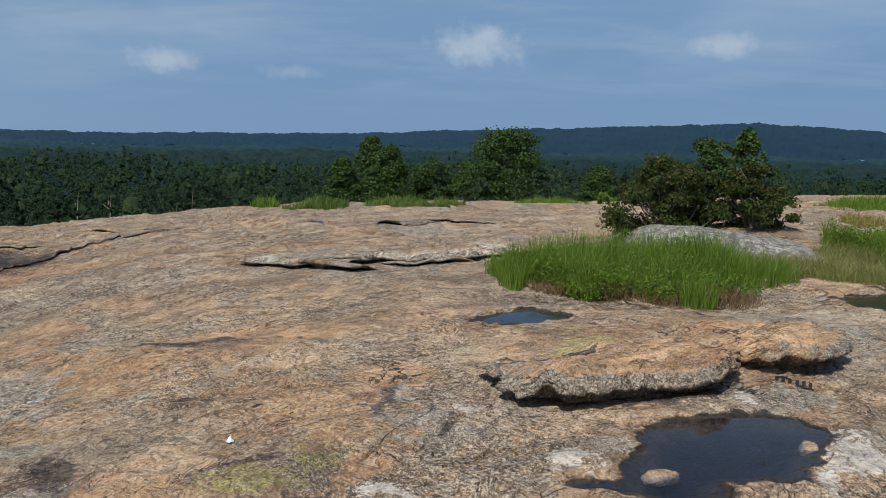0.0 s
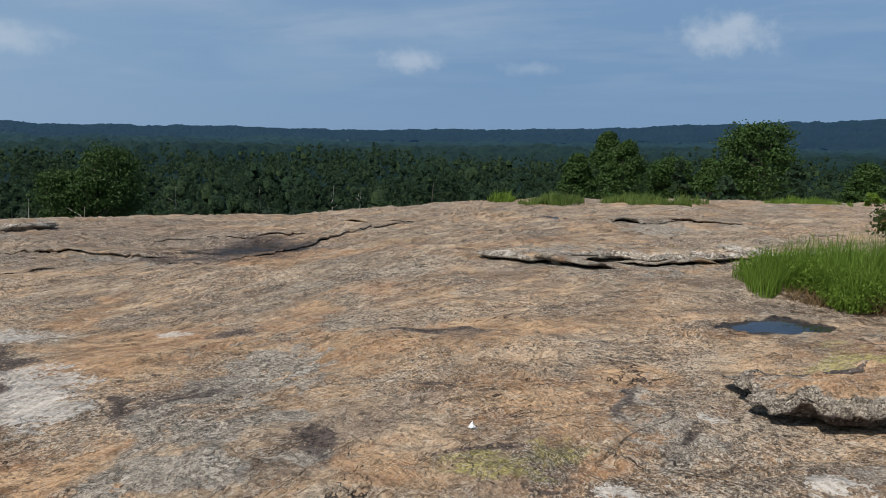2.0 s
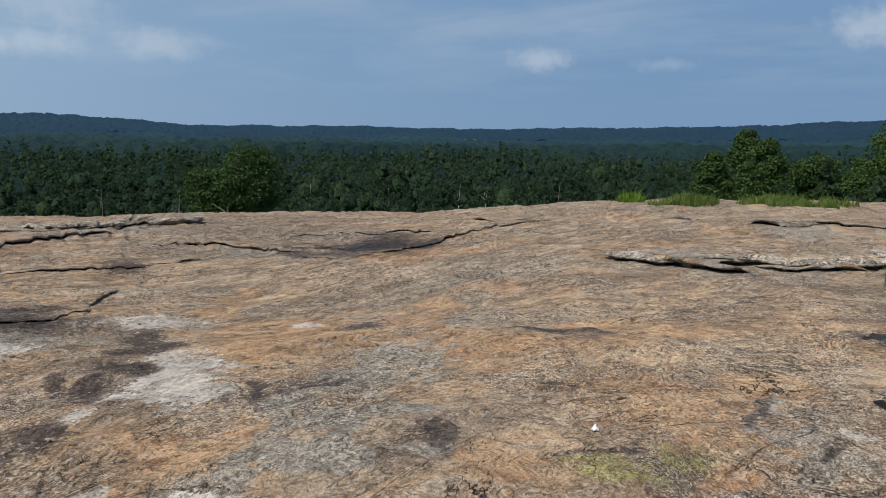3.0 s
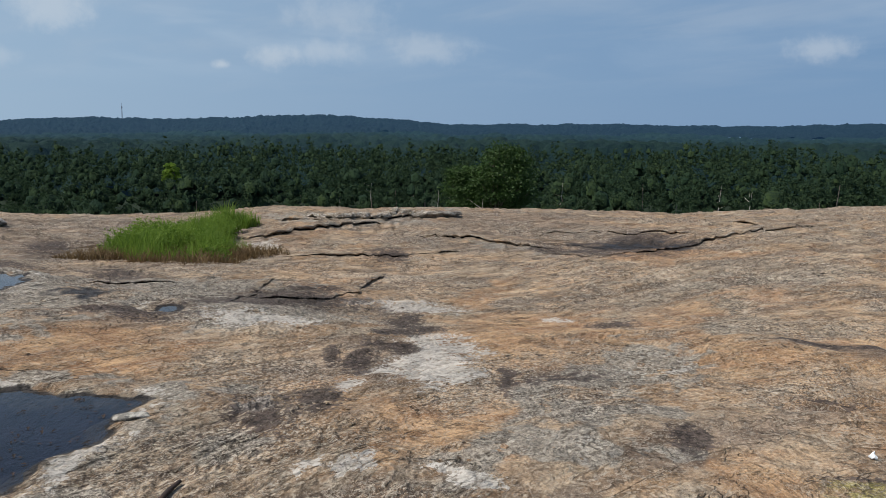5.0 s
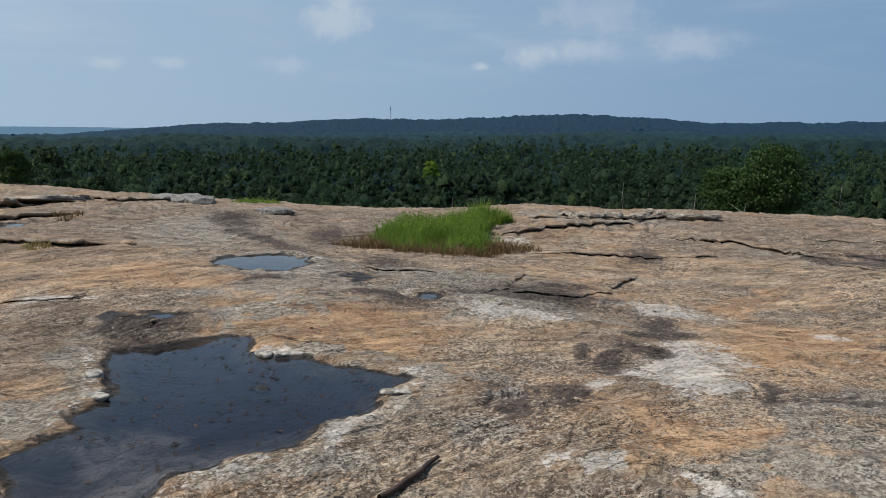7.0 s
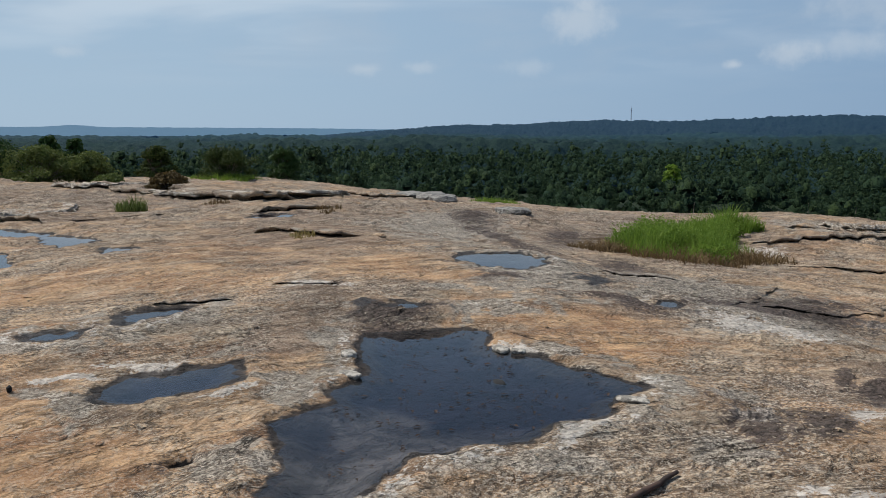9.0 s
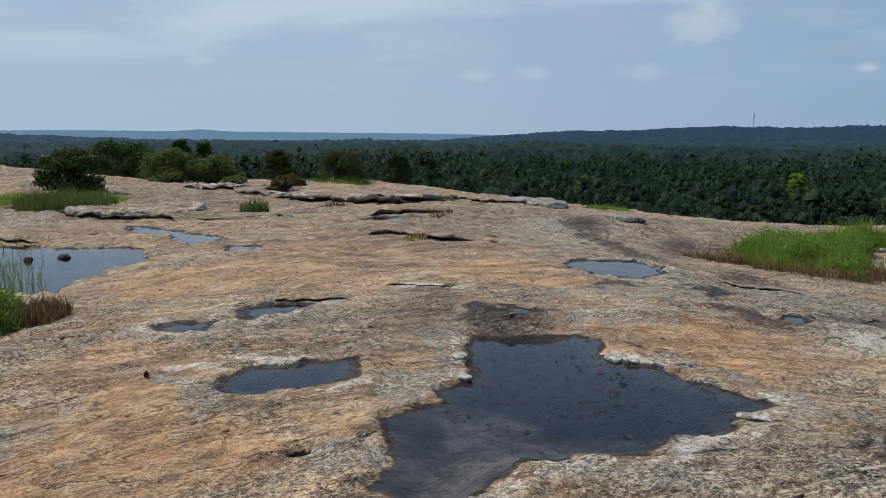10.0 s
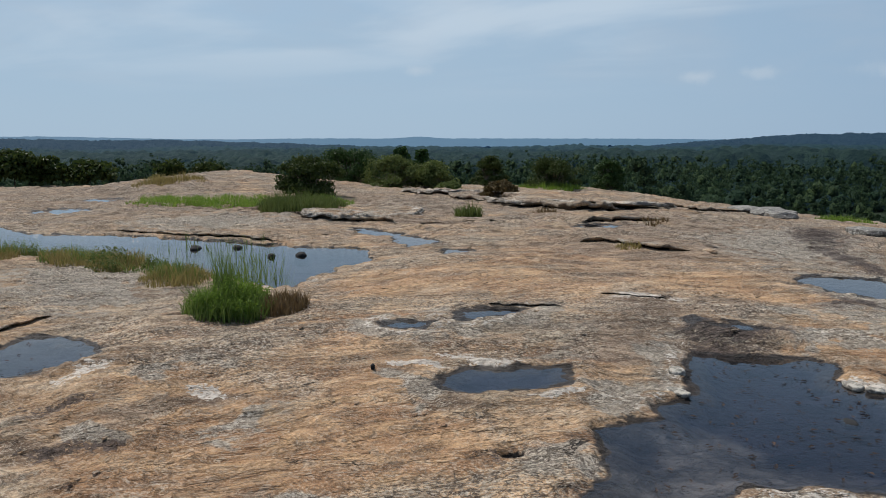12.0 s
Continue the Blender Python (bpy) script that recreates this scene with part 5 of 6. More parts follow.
def build_weeds(name, ovals, count, tall, mat, seed, label, leaf=0.02):
    """Leafy herbs: upright stalks set with small leaves, in one sheet."""
    rng = np.random.default_rng(seed)
    share = np.array([q[2] * q[3] for q in ovals])
    spec = np.array([q[:5] for q in ovals], float)[rng.choice(len(ovals), count, p=share / share.sum())]
    rad, ang = np.sqrt(rng.uniform(0, 1, count)), rng.uniform(0, 2 * math.pi, count)
    u, v = rad * np.cos(ang) * spec[:, 2], rad * np.sin(ang) * spec[:, 3]
    c, s = np.cos(np.radians(spec[:, 4])), np.sin(np.radians(spec[:, 4]))
    x, y = spec[:, 0] + u * c - v * s, spec[:, 1] + u * s + v * c
    clump = value_noise(x * 2.4, y * 2.4, seed) + 0.5 * value_noise(x * 6, y * 6, seed + 1)
    keep = (clump > -0.35) & (rad < 0.78 + 0.3 * value_noise(x * 2.6, y * 2.6, seed + 2))
    x, y, rad, clump = x[keep], y[keep], rad[keep], clump[keep]
    z = ground(x, y)
    h = tall * rng.uniform(0.5, 1.1, len(x)) * (1.08 - 0.5 * rad ** 2) * (0.85 + 0.35 * clump)
    per = 7
    k = np.linspace(0.25, 1.0, per)[None, :]
    lean = rng.normal(0, 0.16, (len(x), 2)) * h[:, None]
    pts = np.stack([x[:, None] + lean[:, :1] * k, y[:, None] + lean[:, 1:] * k, z[:, None] + h[:, None] * k], -1).reshape(-1, 3)
    pts = pts + rng.normal(0, leaf * 0.6, pts.shape)
    nrm = rng.normal(0, 0.6, pts.shape) + (0, 0, 0.8)
    verts, faces = spray(pts, nrm, leaf, rng, 1.7)
    return tagged(new(name, mesh_from(name, verts, faces, [mat], False)), label, "herbs", kind="stuff")


MEADOW = ((2.05, 8.85, 1.25, 1.75, 77), (3.3, 9.0, 0.7, 0.9, 70))
build_grass("grass_patch", MEADOW, 21000, 0.40, GRASS, 81, "lush bright green grass growing in a rock hollow")
build_weeds("leafy_herbs", ((2.05, 8.9, 1.2, 1.7, 77),), 8000, 0.38, GRASS, 180, "leafy bright green herbs among the grass in the hollow")
build_weeds("leafy_herbs", ((5.8, 10.0, 0.55, 0.85, 62), (6.5, 10.4, 0.5, 0.9, 60)), 4200, 0.45, GRASS, 181, "leafy green herbs beside the grey boulder")
build_weeds("leafy_herbs", ((-11.3, 5.0, 1.8, 1.15, 156), (-12.6, 6.3, 0.8, 0.6, 150)), 9000, 0.40, GRASS, 182, "leafy green herbs in the rock hollow", 0.026)
build_weeds("leafy_herbs", ((-5.62, -3.84, 0.36, 0.42, -149),), 3000, 0.27, GRASS, 183, "small leafed herbs round the rush tuft", 0.015)
build_grass("grass_fringe", ((2.1, 8.2, 0.6, 1.35, 77),), 4200, 0.15, RUSSET, 82, "short russet sedge fringing the green grass", 0.004, 1.1)
build_grass("grass_patch", ((5.7, 10.0, 0.55, 0.85, 62), (6.5, 10.4, 0.5, 0.9, 60)), 6000, 0.36, GRASS, 83, "bright green grass beside a grey boulder")
build_grass("dry_grass", ((4.6, 9.05, 0.45, 1.15, 65), (5.6, 9.5, 0.4, 0.9, 62)), 9000, 0.20, PALE_GRASS, 84, "pale yellow green grass thinning over the rock", 0.0035, 0.9)
build_grass("dry_grass", ((2.2, 9.9, 0.4, 0.6, 75),), 700, 0.2, DRY_GRASS, 85, "thin straw coloured grass below the bush")
build_grass("grass_patch", ((-1.1, 25.2, 1.3, 1.9, 93), (-4.0, 24.6, 0.9, 1.6, 98)), 9000, 0.27, REED, 86, "green grass along the brow of the rock", 0.014)
build_grass("grass_patch", ((-6.6, 28.0, 0.9, 0.6, 103),), 1100, 0.34, GRASS, 87, "round green grass tuft at the brow", 0.016)
build_grass("grass_patch", ((4.6, 33.5, 1.4, 1.8, 82),), 2600, 0.28, GRASS, 88, "low green grass at the brow", 0.016)
build_grass("grass_patch", ((16.6, 27.5, 4.5, 2.9, 60), (14.3, 26.0, 2.0, 1.5, 60)), 8000, 0.28, GRASS, 89, "strip of green grass on the flat rock", 0.015)
build_grass("dry_grass", ((10.23, 18.29, 0.73, 0.8, 61),), 1400, 0.22, DRY_GRASS, 90, "patch of faded low grass on the rock", 0.012)
build_grass("grass_patch", ((-11.2, 5.0, 1.8, 1.15, 156), (-12.6, 6.3, 0.8, 0.6, 150)), 9000, 0.31, GRASS, 91, "tall green bushy grass in a rock hollow", 0.007)
build_grass("grass_fringe", ((-10.2, 4.6, 0.9, 1.2, 156), (-10.9, 3.7, 0.6, 0.6, 160), (-10.1, 5.7, 0.6, 0.6, 150)), 5200, 0.15, RUSSET, 92, "reddish brown sedge round the tall grass", 0.006, 1.2)
build_grass("grass_patch", ((-13.9, 7.4, 0.6, 0.6, 152),), 2200, 0.35, GRASS, 93, "green grass tuft among broken sheets", 0.010)
build_grass("reed_tuft", ((-5.72, -3.78, 0.28, 0.30, -149),), 1700, 0.56, REED, 94, "tall green rush tuft at the pond's edge", 0.0032, 0.22)
build_grass("reed_fringe", ((-5.6, -3.85, 0.40, 0.42, -149),), 1500, 0.22, REED, 95, "leafy green sedge round the rush tuft", 0.004, 0.6)
build_grass("reed_fringe", ((-5.75, -3.35, 0.3, 0.25, -149),), 900, 0.14, RUSSET, 96, "brown low sedge beside the rush tuft", 0.006, 0.6)
build_grass("dry_grass", ((-8.9, -9.14, 0.95, 1.2, -136), (-8.5, -7.9, 0.8, 0.8, -140), (-8.3, -6.85, 1.0, 0.8, -143), (-7.4, -5.6, 0.7, 0.45, -148)), 15000, 0.12, DRY_GRASS, 97, "yellowish brown sedge island in the pond", 0.005, 0.7)
build_grass("sedge_patch", ((-8.9, -9.14, 0.9, 1.1, -136), (-8.5, -7.9, 0.7, 0.7, -140), (-8.3, -6.85, 0.9, 0.7, -143), (-7.5, -5.7, 0.6, 0.4, -148)), 8000, 0.17, REED, 297, "green sedge among the brown on the pond island", 0.004, 0.6)
build_weeds("sedge_herbs", ((-8.9, -9.1, 0.8, 1.1, -136), (-8.3, -6.9, 0.8, 0.7, -143)), 1500, 0.2, SEDGE, 197, "small green herbs among the yellow sedge", 0.022)
build_grass("pond_weed", ((-8.0, -4.9, 1.0, 0.5, -152), (-8.9, -5.6, 0.7, 0.6, -150), (-9.7, -6.9, 0.6, 1.2, -145)), 900, 0.38, REED, 98, "thin green stems standing in the pond", 0.006, 0.3)
build_grass("grass_patch", ((-18.8, -11.6, 2.0, 1.9, -148), (-20.0, -9.6, 1.0, 0.8, -150), (-17.6, -13.0, 1.6, 1.2, -145)), 9000, 0.16, GRASS, 99, "green grass strip on the far rock", 0.008, 0.9)
build_grass("sedge_patch", ((-16.2, -8.5, 1.2, 1.2, -153),), 5200, 0.30, SEDGE, 100, "dull green sedge under a rock ledge", 0.008)
build_grass("sedge_patch", ((-16.05, -4.4, 0.7, 0.5, -166),), 1200, 0.22, SEDGE, 101, "small green sedge tuft on the rock", 0.012)
build_grass("grass_patch", ((-37.5, -5.6, 2.2, 1.9, -172),), 3600, 0.24, GRASS, 102, "green grass at the far brow", 0.012)
build_grass("sedge_patch", ((-15.96, -0.53, 0.55, 0.38, -179), (-18.2, -3.0, 0.4, 0.4, -170)), 380, 0.14, RUSSET, 103, "small straw coloured tufts in a crack", 0.010)
build_grass("sedge_patch", ((-10.75, -0.75, 0.3, 0.25, -177),), 300, 0.07, DRY_GRASS, 104, "short sedge in a rock cleft", 0.008)
build_grass("sedge_patch", ((-22.5, -16.5, 1.2, 1.4, -144),), 2200, 0.22, DRY_GRASS, 105, "faded brown low brush on the far rock", 0.010)
build_grass("grass_patch", ((-27.0, 5.3, 0.7, 1.0, -11),), 1000, 0.2, GRASS, 106, "small green grass tuft at the brow", 0.014)
build_grass("sedge_patch", ((-0.65, 10.7, 0.12, 0.12, 0), (-0.2, 11.2, 0.12, 0.1, 0)), 120, 0.10, DRY_GRASS, 107, "tiny tufts in the cracks of a rock sheet", 0.006)


# ---- loose rock and small things ----
def build_slab(name, cx, cy, rad, cross, turn, thick, seed, label, undercut=0.12, near=1.0, far=0.03, square=2.8, mat=None, grey_end=1.0, lichen=0.0):
    """A detached sheet of rock: thick broken edge towards the viewer's ground, thinning away from it."""
    rings = ((0.74, -0.10), (1.0 - undercut * 1.5, 0.0), (1.0 - undercut * 1.3, 0.30), (1.0 - undercut * 0.4, 0.36), (0.985, 0.42), (0.99, 0.58), (0.965, 0.61), (0.968, 0.76), (0.945, 0.79), (0.94, 0.90), (0.91, 0.97), (0.87, 1.0),
             (0.8, 1.03), (0.72, 1.05), (0.65, 1.06), (0.57, 1.07), (0.5, 1.08), (0.42, 1.09), (0.34, 1.1), (0.26, 1.1), (0.18, 1.1), (0.1, 1.1), (0.02, 1.1))
    cols = 240
    a = np.linspace(0, 2 * math.pi, cols, endpoint=False)
    verts = []
    c, s = math.cos(radians(turn)), math.sin(radians(turn))
    edge = (np.abs(np.cos(a)) ** square + np.abs(np.sin(a)) ** square) ** (-1 / square)
    edge = edge * (1 + 0.16 * value_noise(np.cos(a) * 1.7 + seed, np.sin(a) * 1.7, seed) + 0.075 * fbm(np.cos(a) * 5, np.sin(a) * 5 + seed, 4, seed))
    for k, (q, up) in enumerate(rings):
        jag = 1 + (0.03 * value_noise(np.cos(a) * 6 + k * 0.3, np.sin(a) * 6, seed + 5) + 0.016 * value_noise(np.cos(a) * 19, np.sin(a) * 19 + k * 0.8, seed + 6)) * (1 < k < 12)
        u, v = rad * edge * q * jag * np.cos(a), cross * edge * q * jag * np.sin(a)
        x, y = cx + u * c - v * s, cy + u * s + v * c
        body = thick * (far + (near - far) * step01(u / rad, 0.9, -0.9))
        z = (ground(x, y) if lichen else bare(x, y)) + body * up + (0.05 * fbm(x * 2.6, y * 2.6, 5, seed, 0.6) + 0.008 * value_noise(x * 14, y * 14, seed)) * min(1.0, 0.25 + thick * 4) * (1 - 0.6 * lichen) * (k > 2)
        verts.append(np.stack([x, y, z], -1))
    v = np.concatenate(verts)
    me = mesh_from(name, v, grid_faces(len(rings), cols, True)[:, ::-1], [mat or SLAB_ROCK])
    me.flip_normals()
    wx, wy = v[:, 0], v[:, 1]
    u = ((wx - cx) * c + (wy - cy) * s) / rad
    w = (-(wx - cx) * s + (wy - cy) * c) / cross
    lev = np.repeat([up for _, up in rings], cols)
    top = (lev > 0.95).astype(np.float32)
    # sides below half height are coloured dark, standing for shade under the edge
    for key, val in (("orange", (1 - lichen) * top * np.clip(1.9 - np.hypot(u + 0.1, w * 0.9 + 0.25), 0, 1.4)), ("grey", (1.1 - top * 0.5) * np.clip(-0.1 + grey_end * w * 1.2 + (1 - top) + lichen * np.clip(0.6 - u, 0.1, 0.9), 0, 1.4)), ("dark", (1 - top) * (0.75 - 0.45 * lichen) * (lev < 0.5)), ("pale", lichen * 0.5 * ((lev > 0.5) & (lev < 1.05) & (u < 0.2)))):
        me.attributes.new(key, "FLOAT", "POINT").data.foreach_set("value", np.asarray(val, np.float32))
    return tagged(new(name, me), label, "rock slab")


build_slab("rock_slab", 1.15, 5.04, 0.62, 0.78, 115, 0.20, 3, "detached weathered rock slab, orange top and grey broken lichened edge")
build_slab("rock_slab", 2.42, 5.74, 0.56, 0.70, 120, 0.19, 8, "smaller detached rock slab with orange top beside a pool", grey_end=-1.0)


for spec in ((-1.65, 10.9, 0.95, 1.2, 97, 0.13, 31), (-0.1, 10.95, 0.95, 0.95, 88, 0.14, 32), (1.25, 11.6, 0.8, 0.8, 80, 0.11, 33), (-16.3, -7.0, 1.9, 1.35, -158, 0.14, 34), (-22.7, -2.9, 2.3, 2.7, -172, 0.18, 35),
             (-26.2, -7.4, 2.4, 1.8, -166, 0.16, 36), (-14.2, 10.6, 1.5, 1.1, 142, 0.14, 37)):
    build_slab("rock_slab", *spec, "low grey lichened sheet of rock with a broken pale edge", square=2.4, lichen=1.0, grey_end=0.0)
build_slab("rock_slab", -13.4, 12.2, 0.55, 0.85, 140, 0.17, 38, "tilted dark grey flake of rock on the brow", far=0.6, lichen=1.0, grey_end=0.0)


def build_lip(pts, rise, back, seed, name="rock_sheet_edge"):
    """The broken, slightly overhanging lip of a peeling rock sheet; the sheet runs back into the dome away from the origin."""
    pts = np.array(pts, float)
    seg = np.linalg.norm(np.diff(pts, axis=0), axis=1)
    dist = np.concatenate([[0], np.cumsum(seg)])
    away = float(np.hypot(*pts.mean(0)))
    n = int(min(max(dist[-1] / (0.0045 * away), 24), 320))
    t = np.linspace(0, dist[-1], n)
    x, y = np.interp(t, dist, pts[:, 0]), np.interp(t, dist, pts[:, 1])
    if len(pts) > 2:
        k = max(n // (5 * len(pts)), 1)
        ker = np.ones(2 * k + 1) / (2 * k + 1)
        x, y = (np.convolve(np.pad(v, k, "edge"), ker, "valid") for v in (x, y))
    dx, dy = np.gradient(x), np.gradient(y)
    ln = np.hypot(dx, dy)
    nx, ny = -dy / ln, dx / ln
    if np.mean(nx * x + ny * y) < 0:
        nx, ny = -nx, -ny
    big = 0.25 + 0.4 * abs(rise) * 4
    jag = 0.16 * big * fbm(t * 0.5 / big, t * 0 + seed, 4, seed, 0.6)
    taper = np.clip(step01(t, 0, 0.18 * dist[-1]) * step01(t, dist[-1], 0.82 * dist[-1]), 0.02, 1) * np.clip(0.75 + 0.4 * fbm(t * 0.45 / big, t * 0 + 3, 3, seed), 0.15, 1.2)
    h = max(0.68 * abs(rise), 0.02)
    rows = ((0.9 * h, -0.04, 0), (0.8 * h, 0.30 * h, 0), (0.25 * h, 0.50 * h, 0), (0.0, 0.62 * h, 0), (0.0, 0.86 * h, 0), (0.12 * h, 0.98 * h, 0), (0.16 * back, 0.98 * h, 1), (0.5 * back, 0.66 * h, 1), (0.95 * back, 0.26 * h, 1), (1.5 * back, -0.03, 1))
    verts = []
    for k, (off, up, flat) in enumerate(rows):
        s = off + jag * (1 - 0.75 * flat) + 0.02 * value_noise(t * 7, t * 0 + k, seed + 9) * (k < 5) * h * 4
        px, py = x + nx * s, y + ny * s
        z = ground(px, py) + np.where(up > 0, up * taper, up) + (0.03 * h * 5 * fbm(px * 4, py * 4, 3, seed) * 0.3 if 3 < k < 9 else 0)
        verts.append(np.stack([px, py, z], -1))
    v = np.concatenate(verts)
    f = grid_faces(len(rows), n)
    mid = f[len(f) * 6 // 9]
    if np.cross(v[mid[1]] - v[mid[0]], v[mid[2]] - v[mid[0]])[2] < 0:
        f = f[:, ::-1]
    me = mesh_from(name, v, f, [ROCK])
    marks = {}
    ground(v[:, 0], v[:, 1], marks)
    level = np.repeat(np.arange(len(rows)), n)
    # undercut rows are coloured near black for crevice dirt and the overhang's shade
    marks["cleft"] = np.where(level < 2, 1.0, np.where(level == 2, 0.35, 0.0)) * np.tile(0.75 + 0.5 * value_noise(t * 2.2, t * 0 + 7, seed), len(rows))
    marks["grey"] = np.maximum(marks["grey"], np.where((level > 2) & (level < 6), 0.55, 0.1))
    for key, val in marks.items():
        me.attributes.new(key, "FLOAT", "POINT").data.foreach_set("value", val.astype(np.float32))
    return tagged(new(name, me), "broken lip of a thin peeling grey rock sheet", "rock ledge", "rock sheet edges")


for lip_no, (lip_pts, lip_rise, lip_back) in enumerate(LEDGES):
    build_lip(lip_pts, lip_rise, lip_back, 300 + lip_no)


def build_stone(name, x, y, sx, sy, sz, turn, seed, label, mat=STONE, category="stone", sunk=0.25, group="", crest=None):
    bm = bmesh.new()
    bmesh.ops.create_icosphere(bm, subdivisions=2 if name == "boulder" and group else 3, radius=1.0)
    for v in bm.verts:
        d = v.co.normalized()
        k = 1 + 0.22 * noise.noise(d * 1.3 + Vector((seed, 0, 0))) + 0.10 * noise.noise(d * 3.1 + Vector((0, seed, 0)))
        p = Vector([math.copysign(abs(q) ** 0.72, q) for q in d]) * k
        v.co = (p.x * sx, p.y * sy, p.z * sz)
    me = bpy.data.meshes.new(name)
    bm.to_mesh(me)
    bm.free()
    me.materials.append(mat)
    for f in me.polygons:
        f.use_smooth = not (name == "boulder" and group)
    ob = tagged(new(name, me), label, category, group)
    ob.matrix_basis = pose(x, y, (height(x, y) + sz * (1 - 2 * sunk)) if crest is None else crest - sz, 0, 0, turn)
    return ob


GREY_STONE = lichen_stone("lichened grey stone", (0.14, 0.13, 0.115), (0.36, 0.34, 0.30))
PALE_STONE = lichen_stone("pale crusted stone", (0.22, 0.20, 0.165), (0.50, 0.455, 0.385))
WET_STONE = plain_material("dark wet stone", (0.010, 0.009, 0.008), 0.9, 0.0, 0.4, 12.0)
for spec in ((-9.74, -6.99, 0.13, 0.08, 0.10, 10, 1), (-9.99, -6.43, 0.10, 0.07, 0.10, 50, 2), (-9.33, -5.5, 0.09, 0.06, 0.10, 20, 3), (-9.53, -5.15, 0.09, 0.06, 0.10, 80, 4)):
    build_stone("stone", *spec, "dark stone standing in the shallow pond", WET_STONE, "stone", 0.05, "stones in the pond", pool_level(*POOLS["pond"][:2]) + 0.05)
for spec in ((-24.6, 2.1, 0.7, 0.5, 0.13, 20, 5), (-23.9, 2.7, 0.45, 0.6, 0.15, 60, 6), (-22.9, 2.9, 0.35, 0.45, 0.16, 10, 7), (-25.0, 1.3, 0.6, 0.4, 0.09, 0, 9), (-24.3, 3.1, 0.4, 0.3, 0.10, 70, 19), (-17.2, 3.75, 0.42, 0.34, 0.10, 30, 10)):
    build_stone("boulder", *spec, "low grey broken boulder on the bare rock", GREY_STONE, "boulder", 0.3, "grey boulders")
build_stone("boulder", 3.75, 10.45, 1.38, 0.85, 0.42, -20, 21, "low rounded grey boulder with lichen below the bush", GREY_STONE, "boulder", 0.3, "", 0.45)
build_stone("stone", -10.39, 0.3, 0.12, 0.09, 0.035, 10, 12, "flat pale loose stone on the rock", STONE, "stone", 0.15)
build_stone("stone", -3.93, 1.36, 0.09, 0.04, 0.014, 60, 15, "flat pale rock knob at the pool's edge", PALE_STONE, "stone", 0.2)
for spec in ((-5.06, 0.86, 0.07, 0.05, 0.022, 20, 25), (-4.97, 0.96, 0.05, 0.035, 0.018, 70, 26), (-5.00, -0.19, 0.07, 0.05, 0.025, 10, 27), (-4.62, -0.19, 0.08, 0.05, 0.02, 60, 28)):
    build_stone("stone", *spec, "pale lichened rock knob at the rim of a pool", PALE_STONE, "stone", 0.42, "knobs at the pools' rims")
build_stone("stone", -4.44, -2.08, 0.016, 0.012, 0.022, 0, 30, "small dark upright stub of rock", WET_STONE, "stone", 0.25)
build_stone("stone", 1.10, 3.55, 0.10, 0.055, 0.03, 20, 16, "flat brown stone rising from the pool", STONE, "stone", 0.0, "", pool_level(*POOLS["foreground"][:2]) + 0.008)
build_stone("stone", 2.02, 3.95, 0.09, 0.05, 0.035, 70, 17, "small flat stone in the pool", STONE, "stone", 0.0, "", pool_level(*POOLS["foreground"][:2]) + 0.008)
build_stone("stone", -4.42, 0.71, 0.06, 0.04, 0.02, 0, 18, "small flat stone breaking the pool's surface", WET_STONE, "stone", 0.0, "", pool_level(*POOLS["main"][:2]) + 0.006)


def build_debris(name, lobes, sink, count, seed, label):
    """Sodden leaf scraps floating on a pool."""
    rng = np.random.default_rng(seed)
    (x0, y0), (x1, y1) = np.min(lobes, 0), np.max(lobes, 0)
    x, y = rng.uniform(x0, x1, count), rng.uniform(y0, y1, count)
    keep = (pool_field(x, y, lobes) < -0.06) & (value_noise(x * 1.7, y * 1.7, seed) > -0.35)
    c = np.stack([x[keep], y[keep], np.full(keep.sum(), pool_level(lobes, sink) + 0.004)], -1)
    verts, faces = spray(c, np.tile((0.0, 0.0, 6.0), (len(c), 1)), rng.uniform(0.006, 0.021, len(c)), rng, 1.8)
    return tagged(new(name, mesh_from(name, verts, faces, [STICK_WOOD], False)), label, "leaf litter", kind="stuff")


build_debris("pool_litter", POOLS["main"][0], POOLS["main"][1], 1100, 401, "dark sodden leaf scraps floating on the rain pool")
build_debris("pool_litter", POOLS["foreground"][0], POOLS["foreground"][1], 60, 402, "few dark leaf scraps on the rain pool")
build_debris("pool_litter", POOLS["left_front"][0], POOLS["left_front"][1], 50, 403, "few dark leaf scraps on the shallow pool")


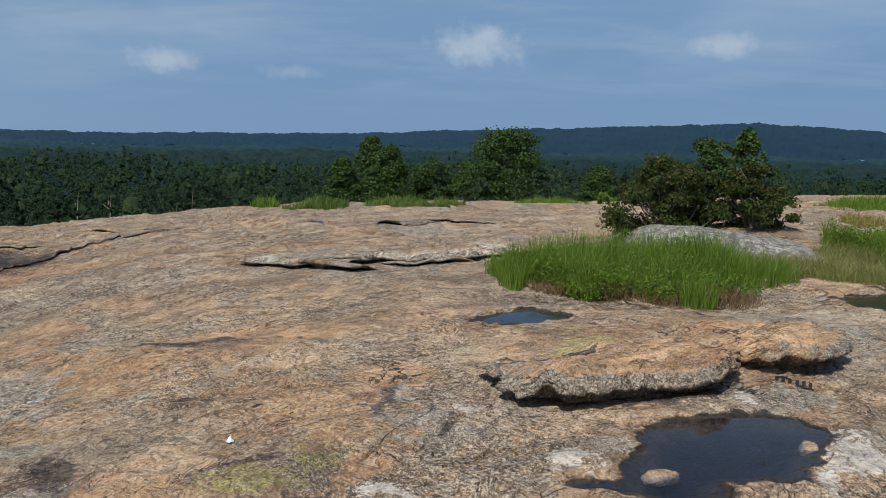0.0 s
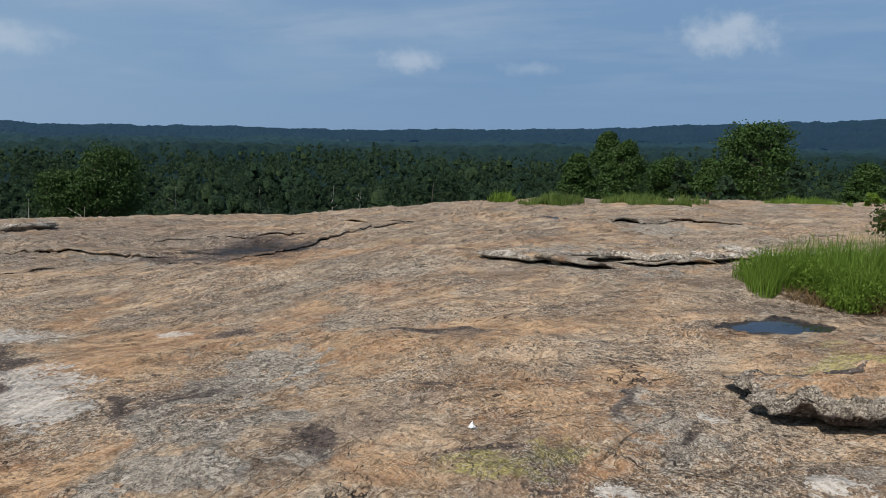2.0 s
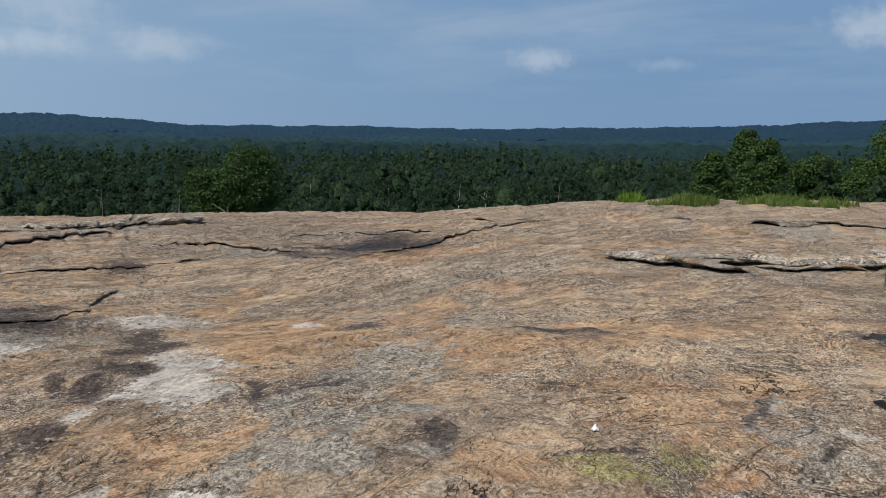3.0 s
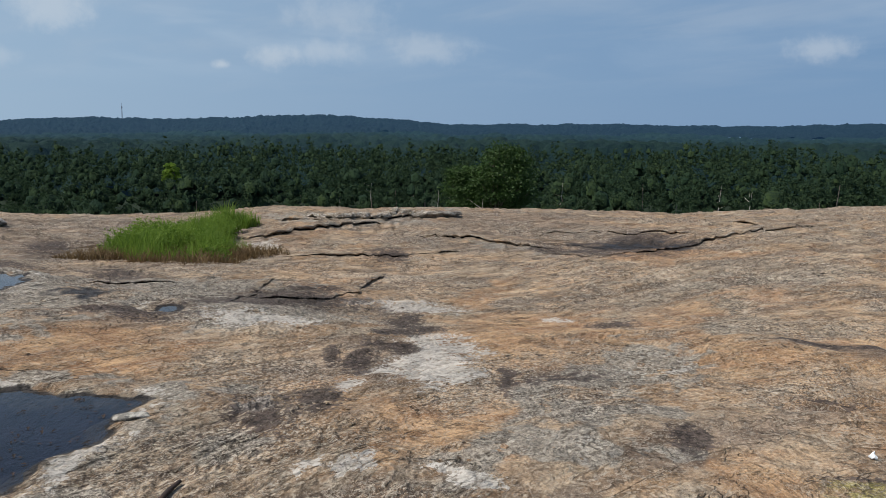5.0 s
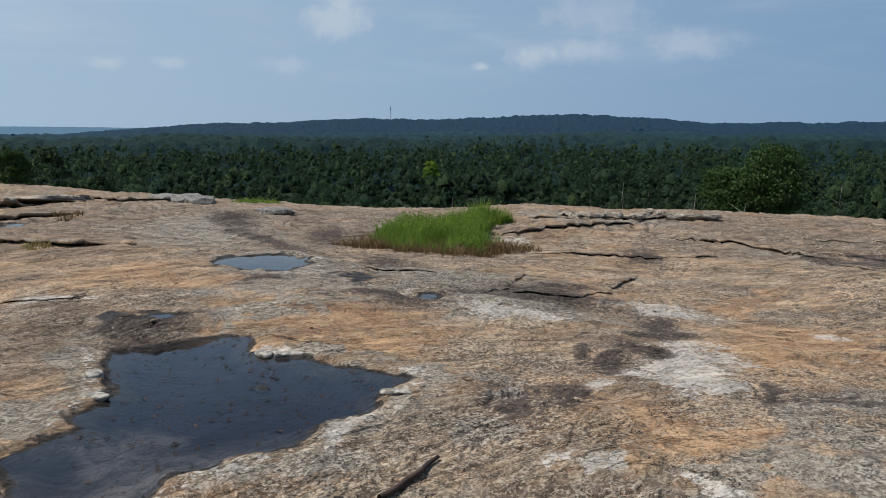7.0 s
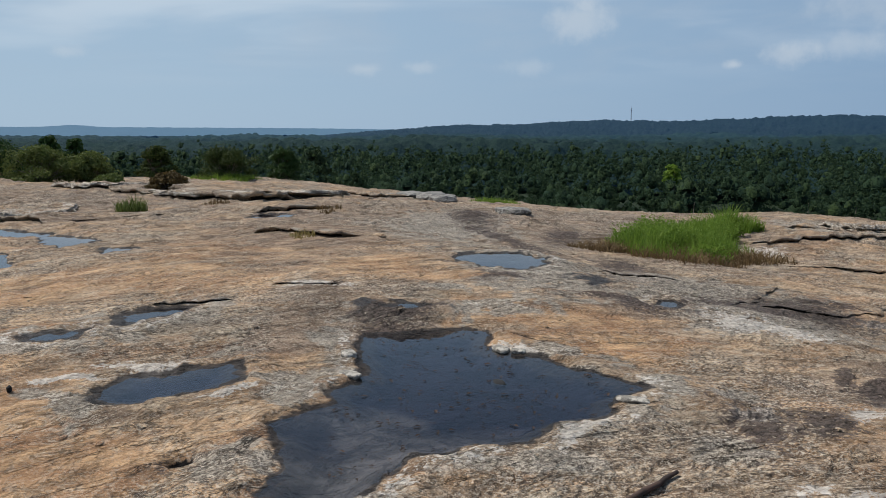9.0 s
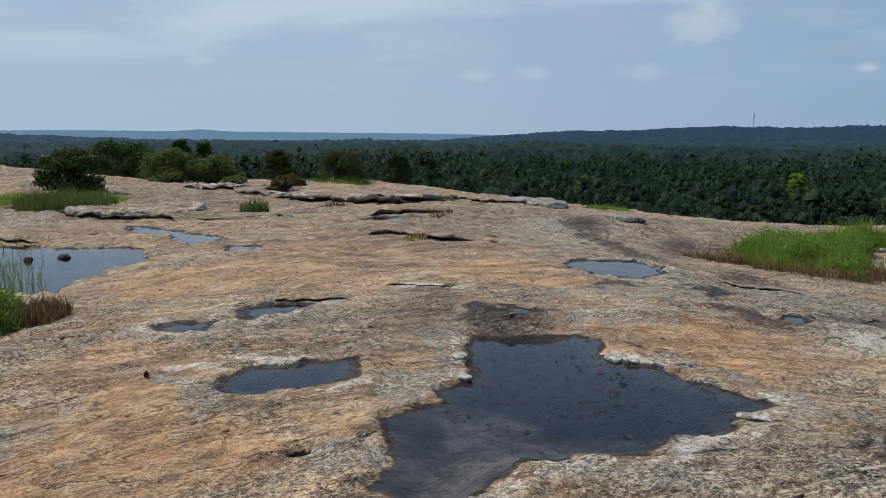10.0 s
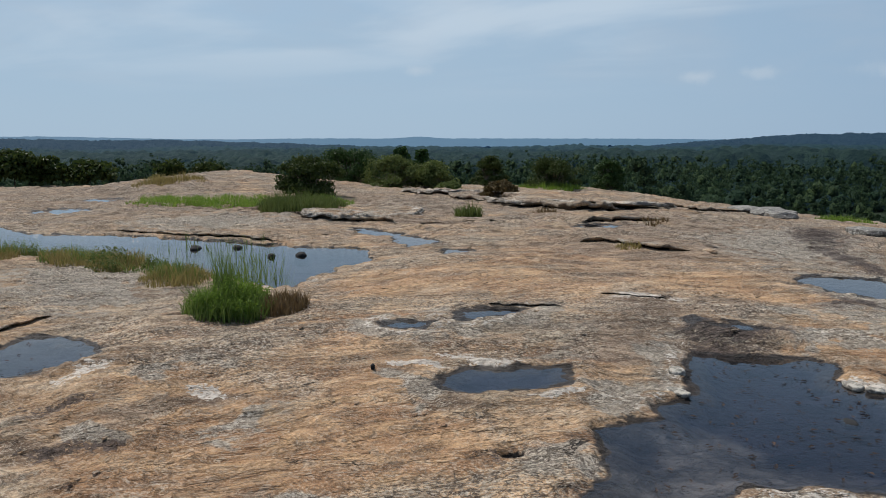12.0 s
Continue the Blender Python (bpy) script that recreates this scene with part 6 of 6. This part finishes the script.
def build_flakes():
    """Thin chips of rock that lie about in drifts on the dome."""
    rng = np.random.default_rng(77)
    n = 2600
    r, az = 2.6 + 8.5 * rng.uniform(0, 1, n) ** 1.3, np.radians(rng.uniform(-33, 140, n))
    x, y = -r * np.sin(az), r * np.cos(az)
    marks = {}
    z = ground(x, y, marks)
    keep = (marks["silt"] < 0.01) & (marks["wet"] < 0.3) & (fbm(x * 1.3, y * 1.3, 3, 87) > 0.35)
    x, y, z, r = x[keep], y[keep], z[keep], r[keep]
    n = len(x)
    s = 0.012 + 0.03 * rng.uniform(0, 1, n) ** 3
    a0 = rng.uniform(0, 6.28, n)
    ring = []
    for level, k in ((-0.3, 1.0), (0.32, 0.82)):
        for i in range(5):
            a = a0 + 1.2566 * i + rng.normal(0, 0.18, n)
            q = s * k * rng.uniform(0.7, 1.15, n)
            ring.append(np.stack([x + q * np.cos(a), y + 0.7 * q * np.sin(a), z + level * s * 0.55], -1))
    verts = np.stack(ring, 1).reshape(-1, 3)
    base = 10 * np.arange(n)[:, None]
    quads = np.concatenate([base + [i, (i + 1) % 5, 5 + (i + 1) % 5, 5 + i] for i in range(5)] + [base + [5, 6, 7, 8], base + [5, 8, 9, 9]])
    bm = bmesh.new()
    vs = [bm.verts.new(v) for v in verts]
    for q in quads:
        ids = list(dict.fromkeys(int(i) for i in q))
        bm.faces.new([vs[i] for i in ids])
    me = bpy.data.meshes.new("rock_flakes")
    bm.to_mesh(me)
    bm.free()
    me.materials.append(STONE)
    tagged(new("rock_flakes", me), "small loose chips of tan and grey rock", "rock chips", kind="stuff")


build_flakes()


def build_stick():
    a, b = np.array((-2.86, 0.86, 0.0)), np.array((-3.07, 1.22, 0.0))
    rng = np.random.default_rng(9)
    pts = []
    for t in np.linspace(0, 1, 7):
        p = a + (b - a) * t + rng.normal(0, 0.006, 3)
        p[2] = height(p[0], p[1]) + 0.018
        pts.append(p)
    ob = part("stick", [tube(pts, [0.016, 0.015, 0.014, 0.014, 0.013, 0.012, 0.009], 7)], STICK_WOOD)
    tagged(ob, "short dark broken stick lying on the rock", "stick")


build_stick()


def build_chip():
    x, y = -1.10, 3.83
    rng = np.random.default_rng(2)
    v = []
    for k in range(9):
        a = 2 * math.pi * k / 9
        q = 0.018 * (1 + 0.4 * rng.normal())
        v.append((q * math.cos(a), 0.8 * q * math.sin(a), 0.012 + 0.012 * rng.normal()))
    v = np.array(v)
    low = v - (0, 0, 0.006)
    mid = np.array([[0, 0, 0.022], [0, 0, 0.014]])
    verts = np.concatenate([v, low, mid])
    faces = [(i, (i + 1) % 9, 18) for i in range(9)] + [((i + 1) % 9 + 9, i + 9, 19) for i in range(9)]
    faces += [(i, i + 9, (i + 1) % 9) for i in range(9)] + [((i + 1) % 9, i + 9, (i + 1) % 9 + 9) for i in range(9)]
    ob = new("litter", mesh_from("litter", verts, np.array(faces), [PAPER], False))
    ob.matrix_basis = pose(x, y, height(x, y) + 0.01, 0, 0, 20)
    tagged(ob, "crumpled white scrap of litter on the rock", "litter")


build_chip()


def build_paint():
    """Strokes of black paint on the rock, unreadable: plain bars of their size."""
    bars = (((-0.20, 0.06), (-0.20, -0.05)), ((-0.13, 0.05), (-0.13, -0.06)), ((-0.06, 0.05), (-0.06, -0.07)), ((0.02, 0.04), (0.02, -0.07)), ((0.09, 0.04), (0.09, -0.08)), ((0.16, 0.03), (0.16, -0.09)),
            ((-0.20, 0.06), (-0.06, 0.05)), ((0.02, -0.07), (0.20, -0.09)))
    cx, cy, turn = 2.42, 5.0, radians(64 - 90)
    pieces = []
    for a, b in bars:
        pts = []
        for t in np.linspace(0, 1, 6):
            u, v = (a[0] + (b[0] - a[0]) * t) * 0.58, (a[1] + (b[1] - a[1]) * t) * 1.0
            x, y = cx + u * math.cos(turn) - v * math.sin(turn), cy + u * math.sin(turn) + v * math.cos(turn)
            pts.append((x, y))
        d = np.array(pts[-1]) - np.array(pts[0])
        d = np.array((-d[1], d[0])) / np.linalg.norm(d) * 0.011
        row = []
        for x, y in pts:
            for k in (-1, 1):
                qx, qy = x + k * d[0], y + k * d[1]
                row.append((qx, qy, height(qx, qy) + 0.006))
        pieces.append((np.array(row), np.array([(2 * i, 2 * i + 1, 2 * i + 3, 2 * i + 2) for i in range(5)])))
    tagged(part("painted_mark", pieces, PAINT), "black spray painted strokes on the pale rock", "graffiti")


build_paint()
